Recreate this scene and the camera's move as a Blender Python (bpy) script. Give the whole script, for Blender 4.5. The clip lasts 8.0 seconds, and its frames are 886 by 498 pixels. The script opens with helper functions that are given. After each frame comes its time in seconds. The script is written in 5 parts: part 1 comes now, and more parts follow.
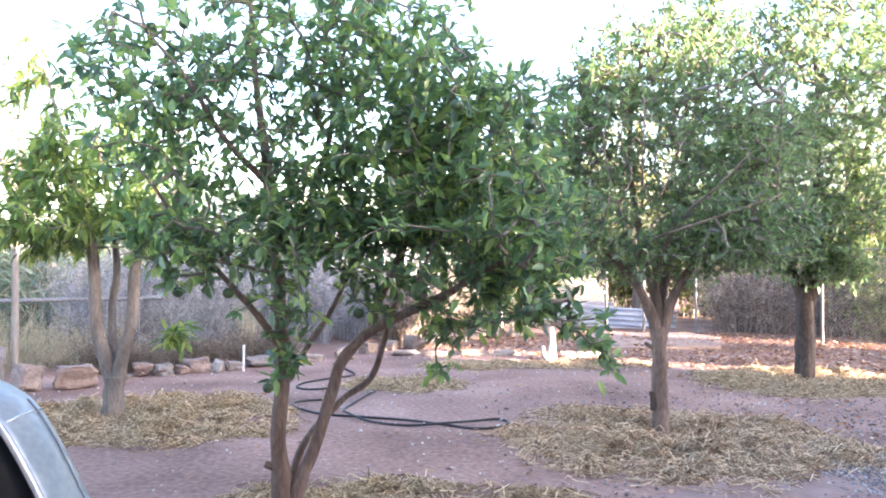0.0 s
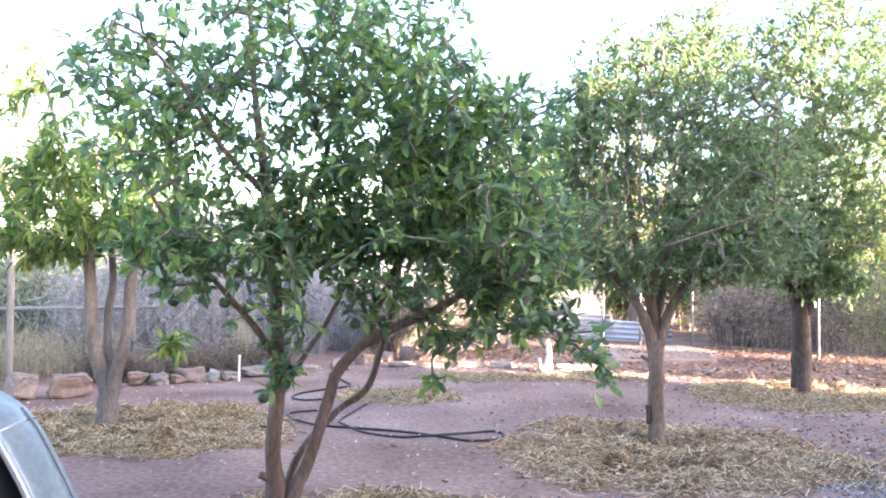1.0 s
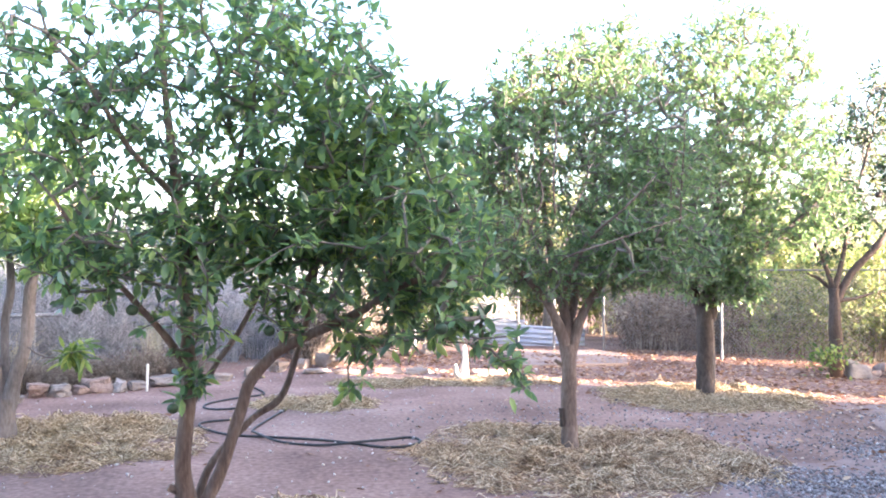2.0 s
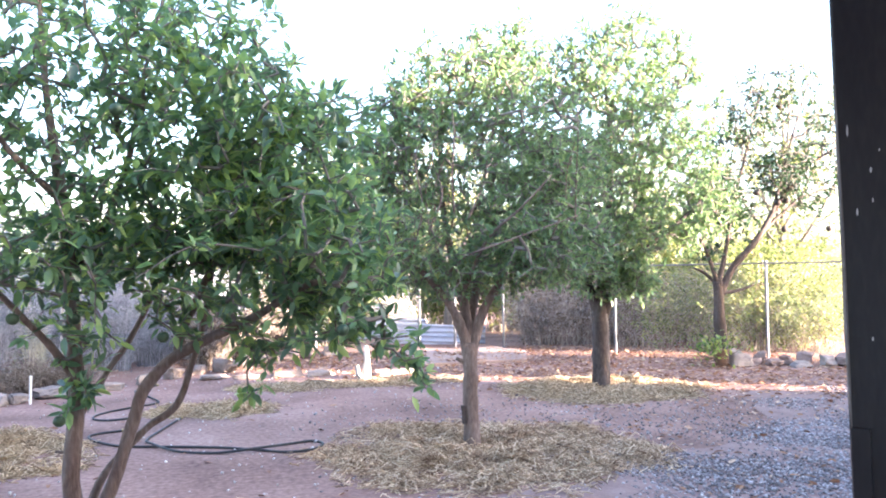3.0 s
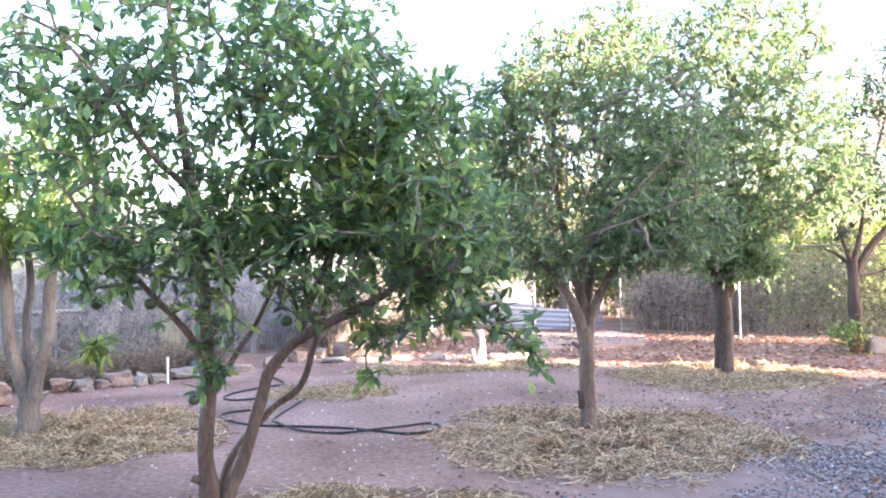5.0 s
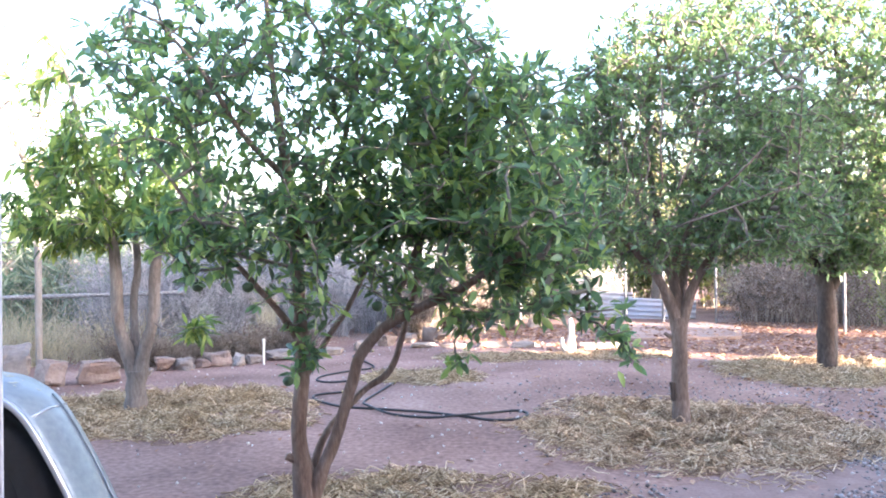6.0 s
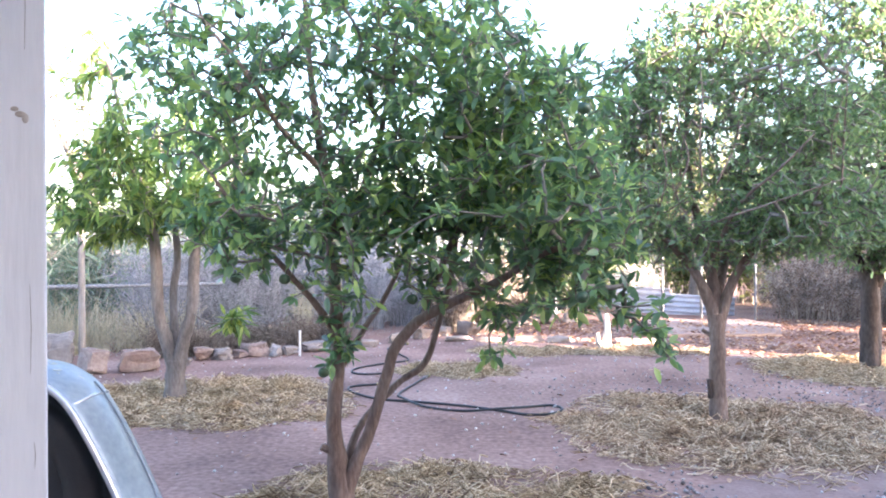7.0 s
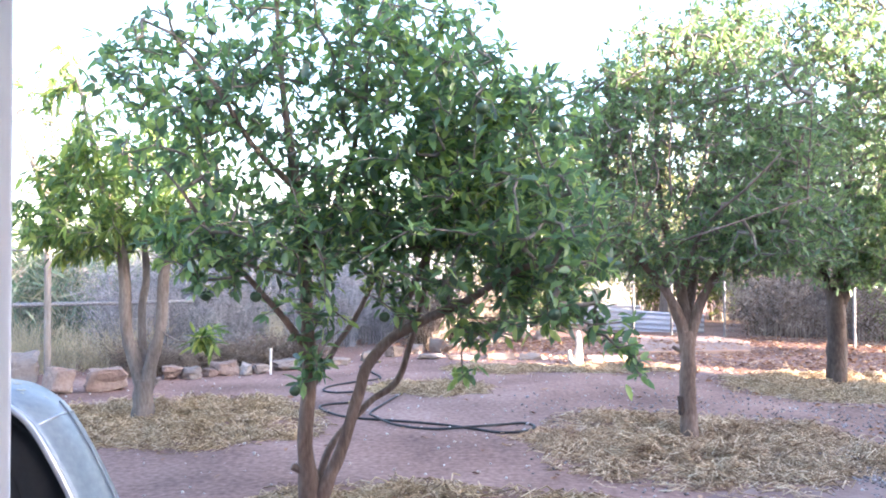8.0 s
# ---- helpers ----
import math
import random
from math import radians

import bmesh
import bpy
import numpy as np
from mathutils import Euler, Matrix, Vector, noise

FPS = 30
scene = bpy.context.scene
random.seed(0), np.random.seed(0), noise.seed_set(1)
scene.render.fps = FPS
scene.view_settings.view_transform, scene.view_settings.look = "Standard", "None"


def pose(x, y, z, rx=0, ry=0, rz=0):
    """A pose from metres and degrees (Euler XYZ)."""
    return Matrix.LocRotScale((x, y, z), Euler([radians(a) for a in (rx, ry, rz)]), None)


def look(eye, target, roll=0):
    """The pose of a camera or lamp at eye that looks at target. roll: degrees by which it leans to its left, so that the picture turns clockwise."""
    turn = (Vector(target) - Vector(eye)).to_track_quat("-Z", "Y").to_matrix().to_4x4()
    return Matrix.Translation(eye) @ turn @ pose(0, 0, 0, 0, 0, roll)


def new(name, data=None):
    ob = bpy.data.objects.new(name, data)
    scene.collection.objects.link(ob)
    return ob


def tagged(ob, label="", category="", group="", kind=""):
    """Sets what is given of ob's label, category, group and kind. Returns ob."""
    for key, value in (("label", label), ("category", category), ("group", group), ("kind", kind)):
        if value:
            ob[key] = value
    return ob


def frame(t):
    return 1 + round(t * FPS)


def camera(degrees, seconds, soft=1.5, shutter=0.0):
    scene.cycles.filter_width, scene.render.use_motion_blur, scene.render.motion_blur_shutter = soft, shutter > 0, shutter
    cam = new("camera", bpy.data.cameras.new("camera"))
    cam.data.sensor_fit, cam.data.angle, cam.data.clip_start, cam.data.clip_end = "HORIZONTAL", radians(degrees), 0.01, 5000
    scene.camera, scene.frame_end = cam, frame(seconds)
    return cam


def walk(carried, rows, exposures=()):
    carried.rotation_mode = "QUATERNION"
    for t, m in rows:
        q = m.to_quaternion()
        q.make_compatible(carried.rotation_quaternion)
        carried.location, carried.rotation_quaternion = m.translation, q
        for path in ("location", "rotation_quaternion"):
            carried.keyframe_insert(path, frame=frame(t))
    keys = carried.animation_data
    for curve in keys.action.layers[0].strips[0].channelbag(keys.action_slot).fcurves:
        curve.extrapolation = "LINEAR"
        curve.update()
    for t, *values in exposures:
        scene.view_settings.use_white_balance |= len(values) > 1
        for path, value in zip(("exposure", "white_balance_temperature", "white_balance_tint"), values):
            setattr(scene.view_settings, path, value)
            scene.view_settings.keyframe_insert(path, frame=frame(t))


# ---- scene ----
# ---- camera ----
cam = camera(57.85, 8.0, soft=1.9)
# seconds, yaw, pitch, roll: the camera turns where it stands, 1.4 m above the yard
PATH = [
    (0, 0.00, 0.88, -0.12),
    (0.5, -0.00, 1.41, -0.05),
    (1, -0.21, 1.69, 0.35),
    (1.5, -1.41, 1.97, 0.66),
    (2, -6.15, 2.15, 0.28),
    (2.2, -8.10, 2.17, 0.10),
    (3.3, -13.96, 2.05, -0.97),
    (3.5, -14.05, 1.99, -0.96),
    (4, -12.97, 1.84, -0.87),
    (4.5, -9.49, 1.61, -1.26),
    (5, -5.12, 1.15, -1.30),
    (5.2, -3.45, 1.00, -1.20),
    (6.5, 2.98, 0.01, -0.43),
    (7, 3.80, -0.10, -0.27),
    (7.5, 2.68, 0.36, -0.40),
    (8, 1.83, 1.14, -0.23),
]
walk(cam, [(t, look((0, 0, 1.4), (-math.sin(radians(a)) * math.cos(radians(b)), math.cos(radians(a)) * math.cos(radians(b)), 1.4 + math.sin(radians(b))), r))
           for t, a, b, r in PATH], exposures=[(0.0, 4.28, 6010, 22), (2.0, 4.28, 5950, 22), (3.5, 4.28, 5760, 22), (4.5, 4.28, 5860, 22), (5.2, 4.28, 5950, 22), (6.5, 4.28, 5790, 22), (8.0, 4.28, 5830, 22)])

# ---- light: low sun from behind the added shading walls at the right, open sky ----
SUN_FROM = Vector((0.83, -0.56, 0.0)).normalized()
ELEV = radians(10.0)
world = bpy.data.worlds.new("world")
scene.world = world
world.use_nodes = True
wt = world.node_tree
sky = wt.nodes.new("ShaderNodeTexSky")
sky.sky_type = "NISHITA"
sky.sun_disc = False
sky.sun_elevation = ELEV
sky.sun_rotation = math.atan2(SUN_FROM.x, SUN_FROM.y)
sky.dust_density = 2.5
sky.air_density = 1.0
wt.links.new(sky.outputs[0], wt.nodes["Background"].inputs[0])
wt.nodes["Background"].inputs[1].default_value = 0.08
sun = new("sun", bpy.data.lights.new("sun", "SUN"))
sun.data.energy = 3.8
sun.data.angle = radians(0.6)
sun.data.color = (1.0, 0.80, 0.58)
sun_dir = SUN_FROM * math.cos(ELEV) + Vector((0, 0, math.sin(ELEV)))
sun.matrix_world = look(sun_dir * 60, (0, 0, 0))


# ---- materials ----
def material(name, colours, scale=4.0, rough=0.8, bump=0.3, fine=60.0, island=0.0, metal=0.0, translucent=0.0, spec=0.5, object_random=0.0, stretch=(1, 1, 1), bump_dist=0.01):
    """A surface whose colour varies at two scales (and from piece to piece), with fine relief."""
    m = bpy.data.materials.new(name)
    m.use_nodes = True
    nt = m.node_tree
    n, l = nt.nodes, nt.links
    bsdf = n["Principled BSDF"]
    co = n.new("ShaderNodeTexCoord")
    mp = n.new("ShaderNodeMapping")
    mp.inputs["Scale"].default_value = stretch
    l.new(co.outputs["Object"], mp.inputs["Vector"])
    a = n.new("ShaderNodeTexNoise")
    a.inputs["Scale"].default_value = scale
    a.inputs["Detail"].default_value = 6
    b = n.new("ShaderNodeTexNoise")
    b.inputs["Scale"].default_value = fine
    b.inputs["Detail"].default_value = 4
    for t in (a, b):
        l.new(mp.outputs[0], t.inputs["Vector"])
    mix = n.new("ShaderNodeMath")
    mix.operation = "MULTIPLY_ADD"
    mix.inputs[1].default_value = 0.45
    l.new(b.outputs["Fac"], mix.inputs[0])
    half = n.new("ShaderNodeMath")
    half.operation = "MULTIPLY"
    half.inputs[1].default_value = 0.55
    l.new(a.outputs["Fac"], half.inputs[0])
    l.new(half.outputs[0], mix.inputs[2])
    value = mix.outputs[0]
    for amount, node, socket in ((island, "ShaderNodeNewGeometry", "Random Per Island"), (object_random, "ShaderNodeObjectInfo", "Random")):
        if amount:
            src = n.new(node)
            shift = n.new("ShaderNodeMath")
            shift.operation = "SUBTRACT"
            shift.inputs[1].default_value = 0.5
            l.new(src.outputs[socket], shift.inputs[0])
            add = n.new("ShaderNodeMath")
            add.operation = "MULTIPLY_ADD"
            add.inputs[1].default_value = amount
            l.new(shift.outputs[0], add.inputs[0])
            l.new(value, add.inputs[2])
            value = add.outputs[0]
    ramp = n.new("ShaderNodeValToRGB")
    els = ramp.color_ramp.elements
    lo, hi = (0.3, 0.7) if not (island or object_random) else (0.1, 0.9)
    for k, c in enumerate(colours):
        p = lo + (hi - lo) * k / max(len(colours) - 1, 1)
        e = els[k] if k < 2 else els.new(p)
        e.position = p
        e.color = (*c, 1)
    l.new(value, ramp.inputs[0])
    l.new(ramp.outputs[0], bsdf.inputs["Base Color"])
    bsdf.inputs["Roughness"].default_value = rough
    bsdf.inputs["Metallic"].default_value = metal
    bsdf.inputs["Specular IOR Level"].default_value = spec
    if bump:
        bp = n.new("ShaderNodeBump")
        bp.inputs["Strength"].default_value = bump
        bp.inputs["Distance"].default_value = bump_dist
        l.new(mix.outputs[0], bp.inputs["Height"])
        l.new(bp.outputs[0], bsdf.inputs["Normal"])
    if translucent:
        tr = n.new("ShaderNodeBsdfTranslucent")
        hue = n.new("ShaderNodeHueSaturation")
        hue.inputs["Hue"].default_value = 0.475
        hue.inputs["Saturation"].default_value = 1.1
        hue.inputs["Value"].default_value = 1.7
        l.new(ramp.outputs[0], hue.inputs["Color"])
        l.new(hue.outputs[0], tr.inputs["Color"])
        ms = n.new("ShaderNodeMixShader")
        ms.inputs[0].default_value = translucent
        l.new(bsdf.outputs[0], ms.inputs[1])
        l.new(tr.outputs[0], ms.inputs[2])
        l.new(ms.outputs[0], n["Material Output"].inputs["Surface"])
    return m


M = {}
M["dirt"] = material("dirt", [(0.10, 0.058, 0.047), (0.21, 0.129, 0.106), (0.32, 0.206, 0.17), (0.45, 0.32, 0.27)], 0.9, 0.95, 0.6, 22.0, spec=0.2, bump_dist=0.02)
M["gravel_bed"] = material("gravel_bed", [(0.19, 0.125, 0.11), (0.26, 0.18, 0.16), (0.33, 0.245, 0.22)], 5.0, 0.95, 0.7, 45.0, spec=0.2)
M["gravel"] = material("gravel", [(0.115, 0.10, 0.102), (0.185, 0.163, 0.167), (0.27, 0.243, 0.247), (0.44, 0.41, 0.415)], 8.0, 0.85, 0.3, 90.0, island=0.9)
M["pale_pebble"] = material("pale_pebble", [(0.42, 0.34, 0.30), (0.58, 0.52, 0.48), (0.78, 0.75, 0.72)], 8.0, 0.85, 0.3, 90.0, island=0.9)
M["litter"] = material("leaf_litter", [(0.13, 0.06, 0.03), (0.27, 0.14, 0.07), (0.38, 0.22, 0.12), (0.55, 0.42, 0.30)], 8.0, 0.8, 0.2, 60.0, island=0.9, translucent=0.15)
M["straw"] = material("straw", [(0.19, 0.125, 0.07), (0.41, 0.305, 0.175), (0.61, 0.48, 0.30), (0.82, 0.70, 0.50)], 6.0, 0.75, 0.1, 80.0, island=0.9, translucent=0.15)
M["straw_old"] = material("straw_old", [(0.20, 0.125, 0.075), (0.42, 0.295, 0.18), (0.62, 0.465, 0.30), (0.82, 0.69, 0.50)], 6.0, 0.8, 0.1, 80.0, island=0.9, translucent=0.1)
M["bark"] = material("bark", [(0.095, 0.066, 0.053), (0.19, 0.138, 0.113), (0.31, 0.24, 0.20)], 9.0, 0.9, 1.0, 60.0, stretch=(1, 1, 0.3), spec=0.2, bump_dist=0.02)
M["bark_grey"] = material("bark_grey", [(0.10, 0.085, 0.075), (0.19, 0.162, 0.145), (0.29, 0.255, 0.23)], 9.0, 0.9, 1.0, 60.0, stretch=(1, 1, 0.3), spec=0.2, bump_dist=0.02)
# brown bark darkened further, as trunks look against a bright sky
M["bark_darkened"] = material("bark_darkened", [(0.035, 0.026, 0.022), (0.08, 0.061, 0.052), (0.15, 0.12, 0.104)], 6.0, 0.9, 0.8, 45.0, stretch=(1, 1, 0.35), spec=0.25)
M["bark_red"] = material("bark_red", [(0.14, 0.07, 0.045), (0.26, 0.145, 0.095), (0.38, 0.24, 0.17)], 6.0, 0.9, 0.8, 45.0, stretch=(1, 1, 0.35), spec=0.2, bump_dist=0.02)
M["twig"] = material("twig", [(0.13, 0.11, 0.095), (0.26, 0.23, 0.205)], 9.0, 0.9, 0.2, 60.0, spec=0.25)
M["citrus_leaf"] = material("citrus_leaf", [(0.066, 0.12, 0.068), (0.10, 0.188, 0.092), (0.142, 0.257, 0.10), (0.25, 0.365, 0.115)], 1.2, 0.33, 0.15, 30.0, island=0.95, translucent=0.48, spec=0.9)
M["citrus_leaf_light"] = material("citrus_leaf_light", [(0.07, 0.125, 0.066), (0.11, 0.192, 0.09), (0.15, 0.24, 0.105), (0.22, 0.31, 0.125)], 1.2, 0.3, 0.15, 30.0, island=0.75, translucent=0.48, spec=0.8)
M["mango_leaf"] = material("mango_leaf", [(0.05, 0.095, 0.035), (0.10, 0.18, 0.055), (0.165, 0.26, 0.075), (0.27, 0.34, 0.10)], 1.2, 0.38, 0.15, 30.0, island=0.9, translucent=0.5)
# leaf colour darkened to read as a silhouette against bright sky
M["silhouette_leaf"] = material("silhouette_leaf", [(0.02, 0.045, 0.02), (0.035, 0.08, 0.032), (0.06, 0.12, 0.045)], 1.2, 0.4, 0.15, 30.0, island=0.75, translucent=0.15)
M["bush_leaf"] = material("bush_leaf", [(0.065, 0.10, 0.04), (0.125, 0.18, 0.065), (0.21, 0.27, 0.095), (0.32, 0.355, 0.15)], 1.2, 0.55, 0.1, 30.0, island=0.9, translucent=0.45)
M["pale_leaf"] = material("pale_leaf", [(0.16, 0.19, 0.07), (0.27, 0.31, 0.10), (0.40, 0.42, 0.16), (0.52, 0.50, 0.24)], 1.2, 0.55, 0.1, 30.0, island=0.9, translucent=0.5)
M["tan_stem"] = material("tan_stem", [(0.16, 0.125, 0.09), (0.29, 0.235, 0.16), (0.45, 0.39, 0.28)], 3.0, 0.9, 0.1, 50.0, island=1.0)
M["dry_brush"] = material("dry_brush", [(0.165, 0.175, 0.197), (0.275, 0.288, 0.32), (0.44, 0.45, 0.49)], 3.0, 0.9, 0.1, 50.0, island=1.0)
M["dark_brush"] = material("dark_brush", [(0.09, 0.07, 0.055), (0.20, 0.16, 0.13), (0.38, 0.33, 0.27)], 3.0, 0.9, 0.1, 50.0, island=1.0)
M["dry_grass"] = material("dry_grass", [(0.36, 0.35, 0.23), (0.52, 0.50, 0.34), (0.68, 0.64, 0.47)], 3.0, 0.85, 0.1, 50.0, island=0.8, translucent=0.2)
M["reed"] = material("reed", [(0.10, 0.18, 0.13), (0.19, 0.28, 0.20), (0.44, 0.46, 0.33)], 3.0, 0.6, 0.1, 50.0, island=0.8, translucent=0.3)
M["rock_pink"] = material("rock_pink", [(0.14, 0.095, 0.08), (0.24, 0.178, 0.155), (0.38, 0.315, 0.285)], 4.0, 0.9, 0.9, 30.0, object_random=0.4, bump_dist=0.02)
M["rock_grey"] = material("rock_grey", [(0.15, 0.125, 0.113), (0.235, 0.203, 0.187), (0.36, 0.325, 0.303)], 4.0, 0.9, 0.8, 30.0, object_random=0.4, bump_dist=0.02)
# bed stones: rock colour made paler to carry the sunlight on them
M["rock_sunlit"] = material("rock_sunlit", [(0.20, 0.155, 0.125), (0.31, 0.25, 0.21), (0.43, 0.37, 0.32)], 4.0, 0.9, 0.8, 30.0, object_random=0.3, bump_dist=0.02)
M["old_post"] = material("old_post", [(0.17, 0.145, 0.125), (0.26, 0.23, 0.205), (0.36, 0.33, 0.30)], 5.0, 0.9, 0.5, 40.0, stretch=(1, 1, 0.2))
M["galvanised"] = material("galvanised", [(0.14, 0.142, 0.15), (0.20, 0.203, 0.215), (0.27, 0.274, 0.285)], 6.0, 0.6, 0.1, 60.0, metal=0.55)
M["wire"] = material("wire", [(0.36, 0.36, 0.38), (0.52, 0.52, 0.54)], 6.0, 0.6, 0.0, 60.0, metal=0.4)
M["corrugated"] = material("corrugated", [(0.38, 0.40, 0.46), (0.52, 0.54, 0.60), (0.62, 0.63, 0.68)], 2.0, 0.55, 0.15, 40.0, metal=0.4)
M["white_paint"] = material("white_paint", [(0.70, 0.715, 0.76), (0.77, 0.785, 0.825), (0.82, 0.83, 0.86)], 2.5, 0.6, 0.25, 30.0, stretch=(3, 3, 0.4))
M["knot"] = material("knot", [(0.33, 0.29, 0.26), (0.50, 0.46, 0.42)], 30.0, 0.85, 0.5, 90.0)
M["crack"] = material("crack", [(0.10, 0.09, 0.08), (0.18, 0.16, 0.14)], 30.0, 0.9, 0.2, 90.0)
M["dark_paint"] = material("dark_paint", [(0.010, 0.010, 0.014), (0.018, 0.017, 0.021), (0.034, 0.030, 0.031)], 3.0, 0.3, 0.2, 50.0, stretch=(2, 2, 0.5))
M["worn_edge"] = material("worn_edge", [(0.10, 0.085, 0.075), (0.20, 0.175, 0.16)], 14.0, 0.5, 0.3, 70.0)
M["bare_chip"] = material("bare_chip", [(0.42, 0.40, 0.38), (0.58, 0.56, 0.54)], 30.0, 0.6, 0.2, 90.0)
M["hose"] = material("hose", [(0.010, 0.011, 0.013), (0.022, 0.024, 0.028)], 6.0, 0.5, 0.1, 60.0)
M["brass"] = material("brass", [(0.35, 0.27, 0.12), (0.5, 0.4, 0.2)], 20.0, 0.4, 0.1, 60.0, metal=0.9)
M["orange"] = material("green_orange", [(0.018, 0.042, 0.022), (0.033, 0.068, 0.03), (0.055, 0.095, 0.038)], 5.0, 0.45, 0.4, 120.0, object_random=0.3, bump_dist=0.003)
M["dark_fruit"] = material("dark_fruit", [(0.025, 0.018, 0.014), (0.06, 0.04, 0.03)], 8.0, 0.6, 0.4, 90.0)
M["fender"] = material("fender", [(0.20, 0.25, 0.29), (0.28, 0.33, 0.375), (0.37, 0.42, 0.455)], 3.0, 0.4, 0.08, 30.0, metal=0.25)
M["fender_lip"] = material("fender_lip", [(0.55, 0.57, 0.60), (0.70, 0.72, 0.75)], 5.0, 0.25, 0.05, 30.0, metal=0.5)
M["fender_worn"] = material("fender_worn", [(0.34, 0.34, 0.27), (0.46, 0.45, 0.37), (0.56, 0.55, 0.50)], 14.0, 0.5, 0.2, 60.0)
M["rubber"] = material("rubber", [(0.012, 0.012, 0.014), (0.024, 0.023, 0.026)], 6.0, 0.6, 0.3, 60.0)
M["rim"] = material("rim", [(0.014, 0.014, 0.016), (0.03, 0.03, 0.033)], 6.0, 0.5, 0.1, 60.0)
M["timber"] = material("timber", [(0.16, 0.11, 0.075), (0.26, 0.19, 0.135), (0.36, 0.28, 0.21)], 5.0, 0.85, 0.5, 40.0, stretch=(1, 1, 0.2))
M["concrete"] = material("concrete", [(0.26, 0.18, 0.15), (0.35, 0.255, 0.22), (0.42, 0.33, 0.29)], 1.5, 0.9, 0.4, 30.0)
# for the unseen walls, kept bright to bounce light onto the porch post
M["plaster"] = material("plaster", [(0.60, 0.57, 0.53), (0.69, 0.66, 0.62), (0.76, 0.73, 0.70)], 1.2, 0.9, 0.3, 40.0)
M["stucco_pale"] = material("stucco_pale", [(0.62, 0.53, 0.47), (0.72, 0.63, 0.57), (0.79, 0.71, 0.66)], 1.0, 0.9, 0.3, 30.0)
M["stump_pale"] = material("stump_pale", [(0.30, 0.26, 0.22), (0.45, 0.41, 0.36), (0.58, 0.54, 0.49)], 9.0, 0.85, 0.4, 50.0)
M["clay"] = material("clay", [(0.13, 0.075, 0.05), (0.21, 0.125, 0.085)], 6.0, 0.85, 0.3, 40.0)
M["pvc"] = material("pvc", [(0.70, 0.69, 0.66), (0.80, 0.79, 0.77)], 6.0, 0.45, 0.05, 40.0)


# ---- helpers ----
def mesh_of(name, verts, faces, mat, smooth=False):
    me = bpy.data.meshes.new(name)
    me.from_pydata([tuple(v) for v in verts], [], [tuple(f) for f in faces])
    for mm in (mat if isinstance(mat, (list, tuple)) else [mat]):
        me.materials.append(mm)
    if smooth:
        me.polygons.foreach_set("use_smooth", [True] * len(me.polygons))
    me.update()
    return me


def part(name, data, mat, parent=None, label="", smooth=False, at=None):
    """Links a bmesh or (verts, faces) as one mesh object, under a thing if one is given."""
    if isinstance(data, bmesh.types.BMesh):
        me = bpy.data.meshes.new(name)
        data.to_mesh(me)
        data.free()
        me.materials.append(mat)
        if smooth:
            me.polygons.foreach_set("use_smooth", [True] * len(me.polygons))
    elif isinstance(data, bpy.types.Mesh):
        me = data
    else:
        me = mesh_of(name, data[0], data[1], mat, smooth)
    ob = new(name, me)
    if at is not None:
        ob.matrix_basis = at
    if parent is not None:
        ob.parent = parent
    if label:
        tagged(ob, label)
    return ob


def thing(name, place, label, category, group="", kind="", rz=0.0):
    ob = new(name)
    ob.empty_display_size = 0.1
    ob.matrix_basis = pose(*place, 0, 0, rz)
    return tagged(ob, label, category, group, kind)


def box(bm, x0, x1, y0, y1, z0, z1, bevel=0.0):
    r = bmesh.ops.create_cube(bm, size=1.0, matrix=Matrix.Translation(((x0 + x1) / 2, (y0 + y1) / 2, (z0 + z1) / 2)) @ Matrix.Diagonal((x1 - x0, y1 - y0, z1 - z0, 1)))
    if bevel:
        es = {e for v in r["verts"] for e in v.link_edges}
        bmesh.ops.bevel(bm, geom=list(es), offset=bevel, segments=2, affect="EDGES", profile=0.6)
    return bm


def tube(points, radii, sides=8, cap=True, wobble=0.0, seed=0):
    """A smooth round limb along points: verts, faces."""
    pts = [Vector(p) for p in points]
    rnd = random.Random(seed)
    verts, faces = [], []
    ref = Vector((0.3, 1, 0.1)).normalized()
    for i, p in enumerate(pts):
        d = (pts[min(i + 1, len(pts) - 1)] - pts[max(i - 1, 0)]).normalized()
        u = d.cross(ref)
        if u.length < 1e-3:
            u = d.cross(Vector((1, 0, 0)))
        u.normalize()
        v = d.cross(u)
        for k in range(sides):
            a = 2 * math.pi * k / sides
            r = radii[i] * (1 + wobble * (noise.noise(p * 9 + Vector((math.cos(a), math.sin(a), seed)) * 1.3)))
            verts.append(p + (u * math.cos(a) + v * math.sin(a)) * r)
    for i in range(len(pts) - 1):
        for k in range(sides):
            a, b = i * sides + k, i * sides + (k + 1) % sides
            faces.append((a, b, b + sides, a + sides))
    if cap:
        faces.append(tuple(range(sides))[::-1])
        faces.append(tuple((len(pts) - 1) * sides + k for k in range(sides)))
    return verts, faces


def spline(points, per=6):
    """Catmull-Rom through points of any dimension."""
    p = np.array(points, float)
    q = np.vstack([2 * p[0] - p[1], p, 2 * p[-1] - p[-2]])
    out = []
    for i in range(1, len(q) - 2):
        for s in np.linspace(0, 1, per, endpoint=False):
            a, b, c, d = q[i - 1], q[i], q[i + 1], q[i + 2]
            out.append(0.5 * (2 * b + (c - a) * s + (2 * a - 5 * b + 4 * c - d) * s * s + (3 * b - a - 3 * c + d) * s ** 3))
    out.append(p[-1])
    return np.array(out)


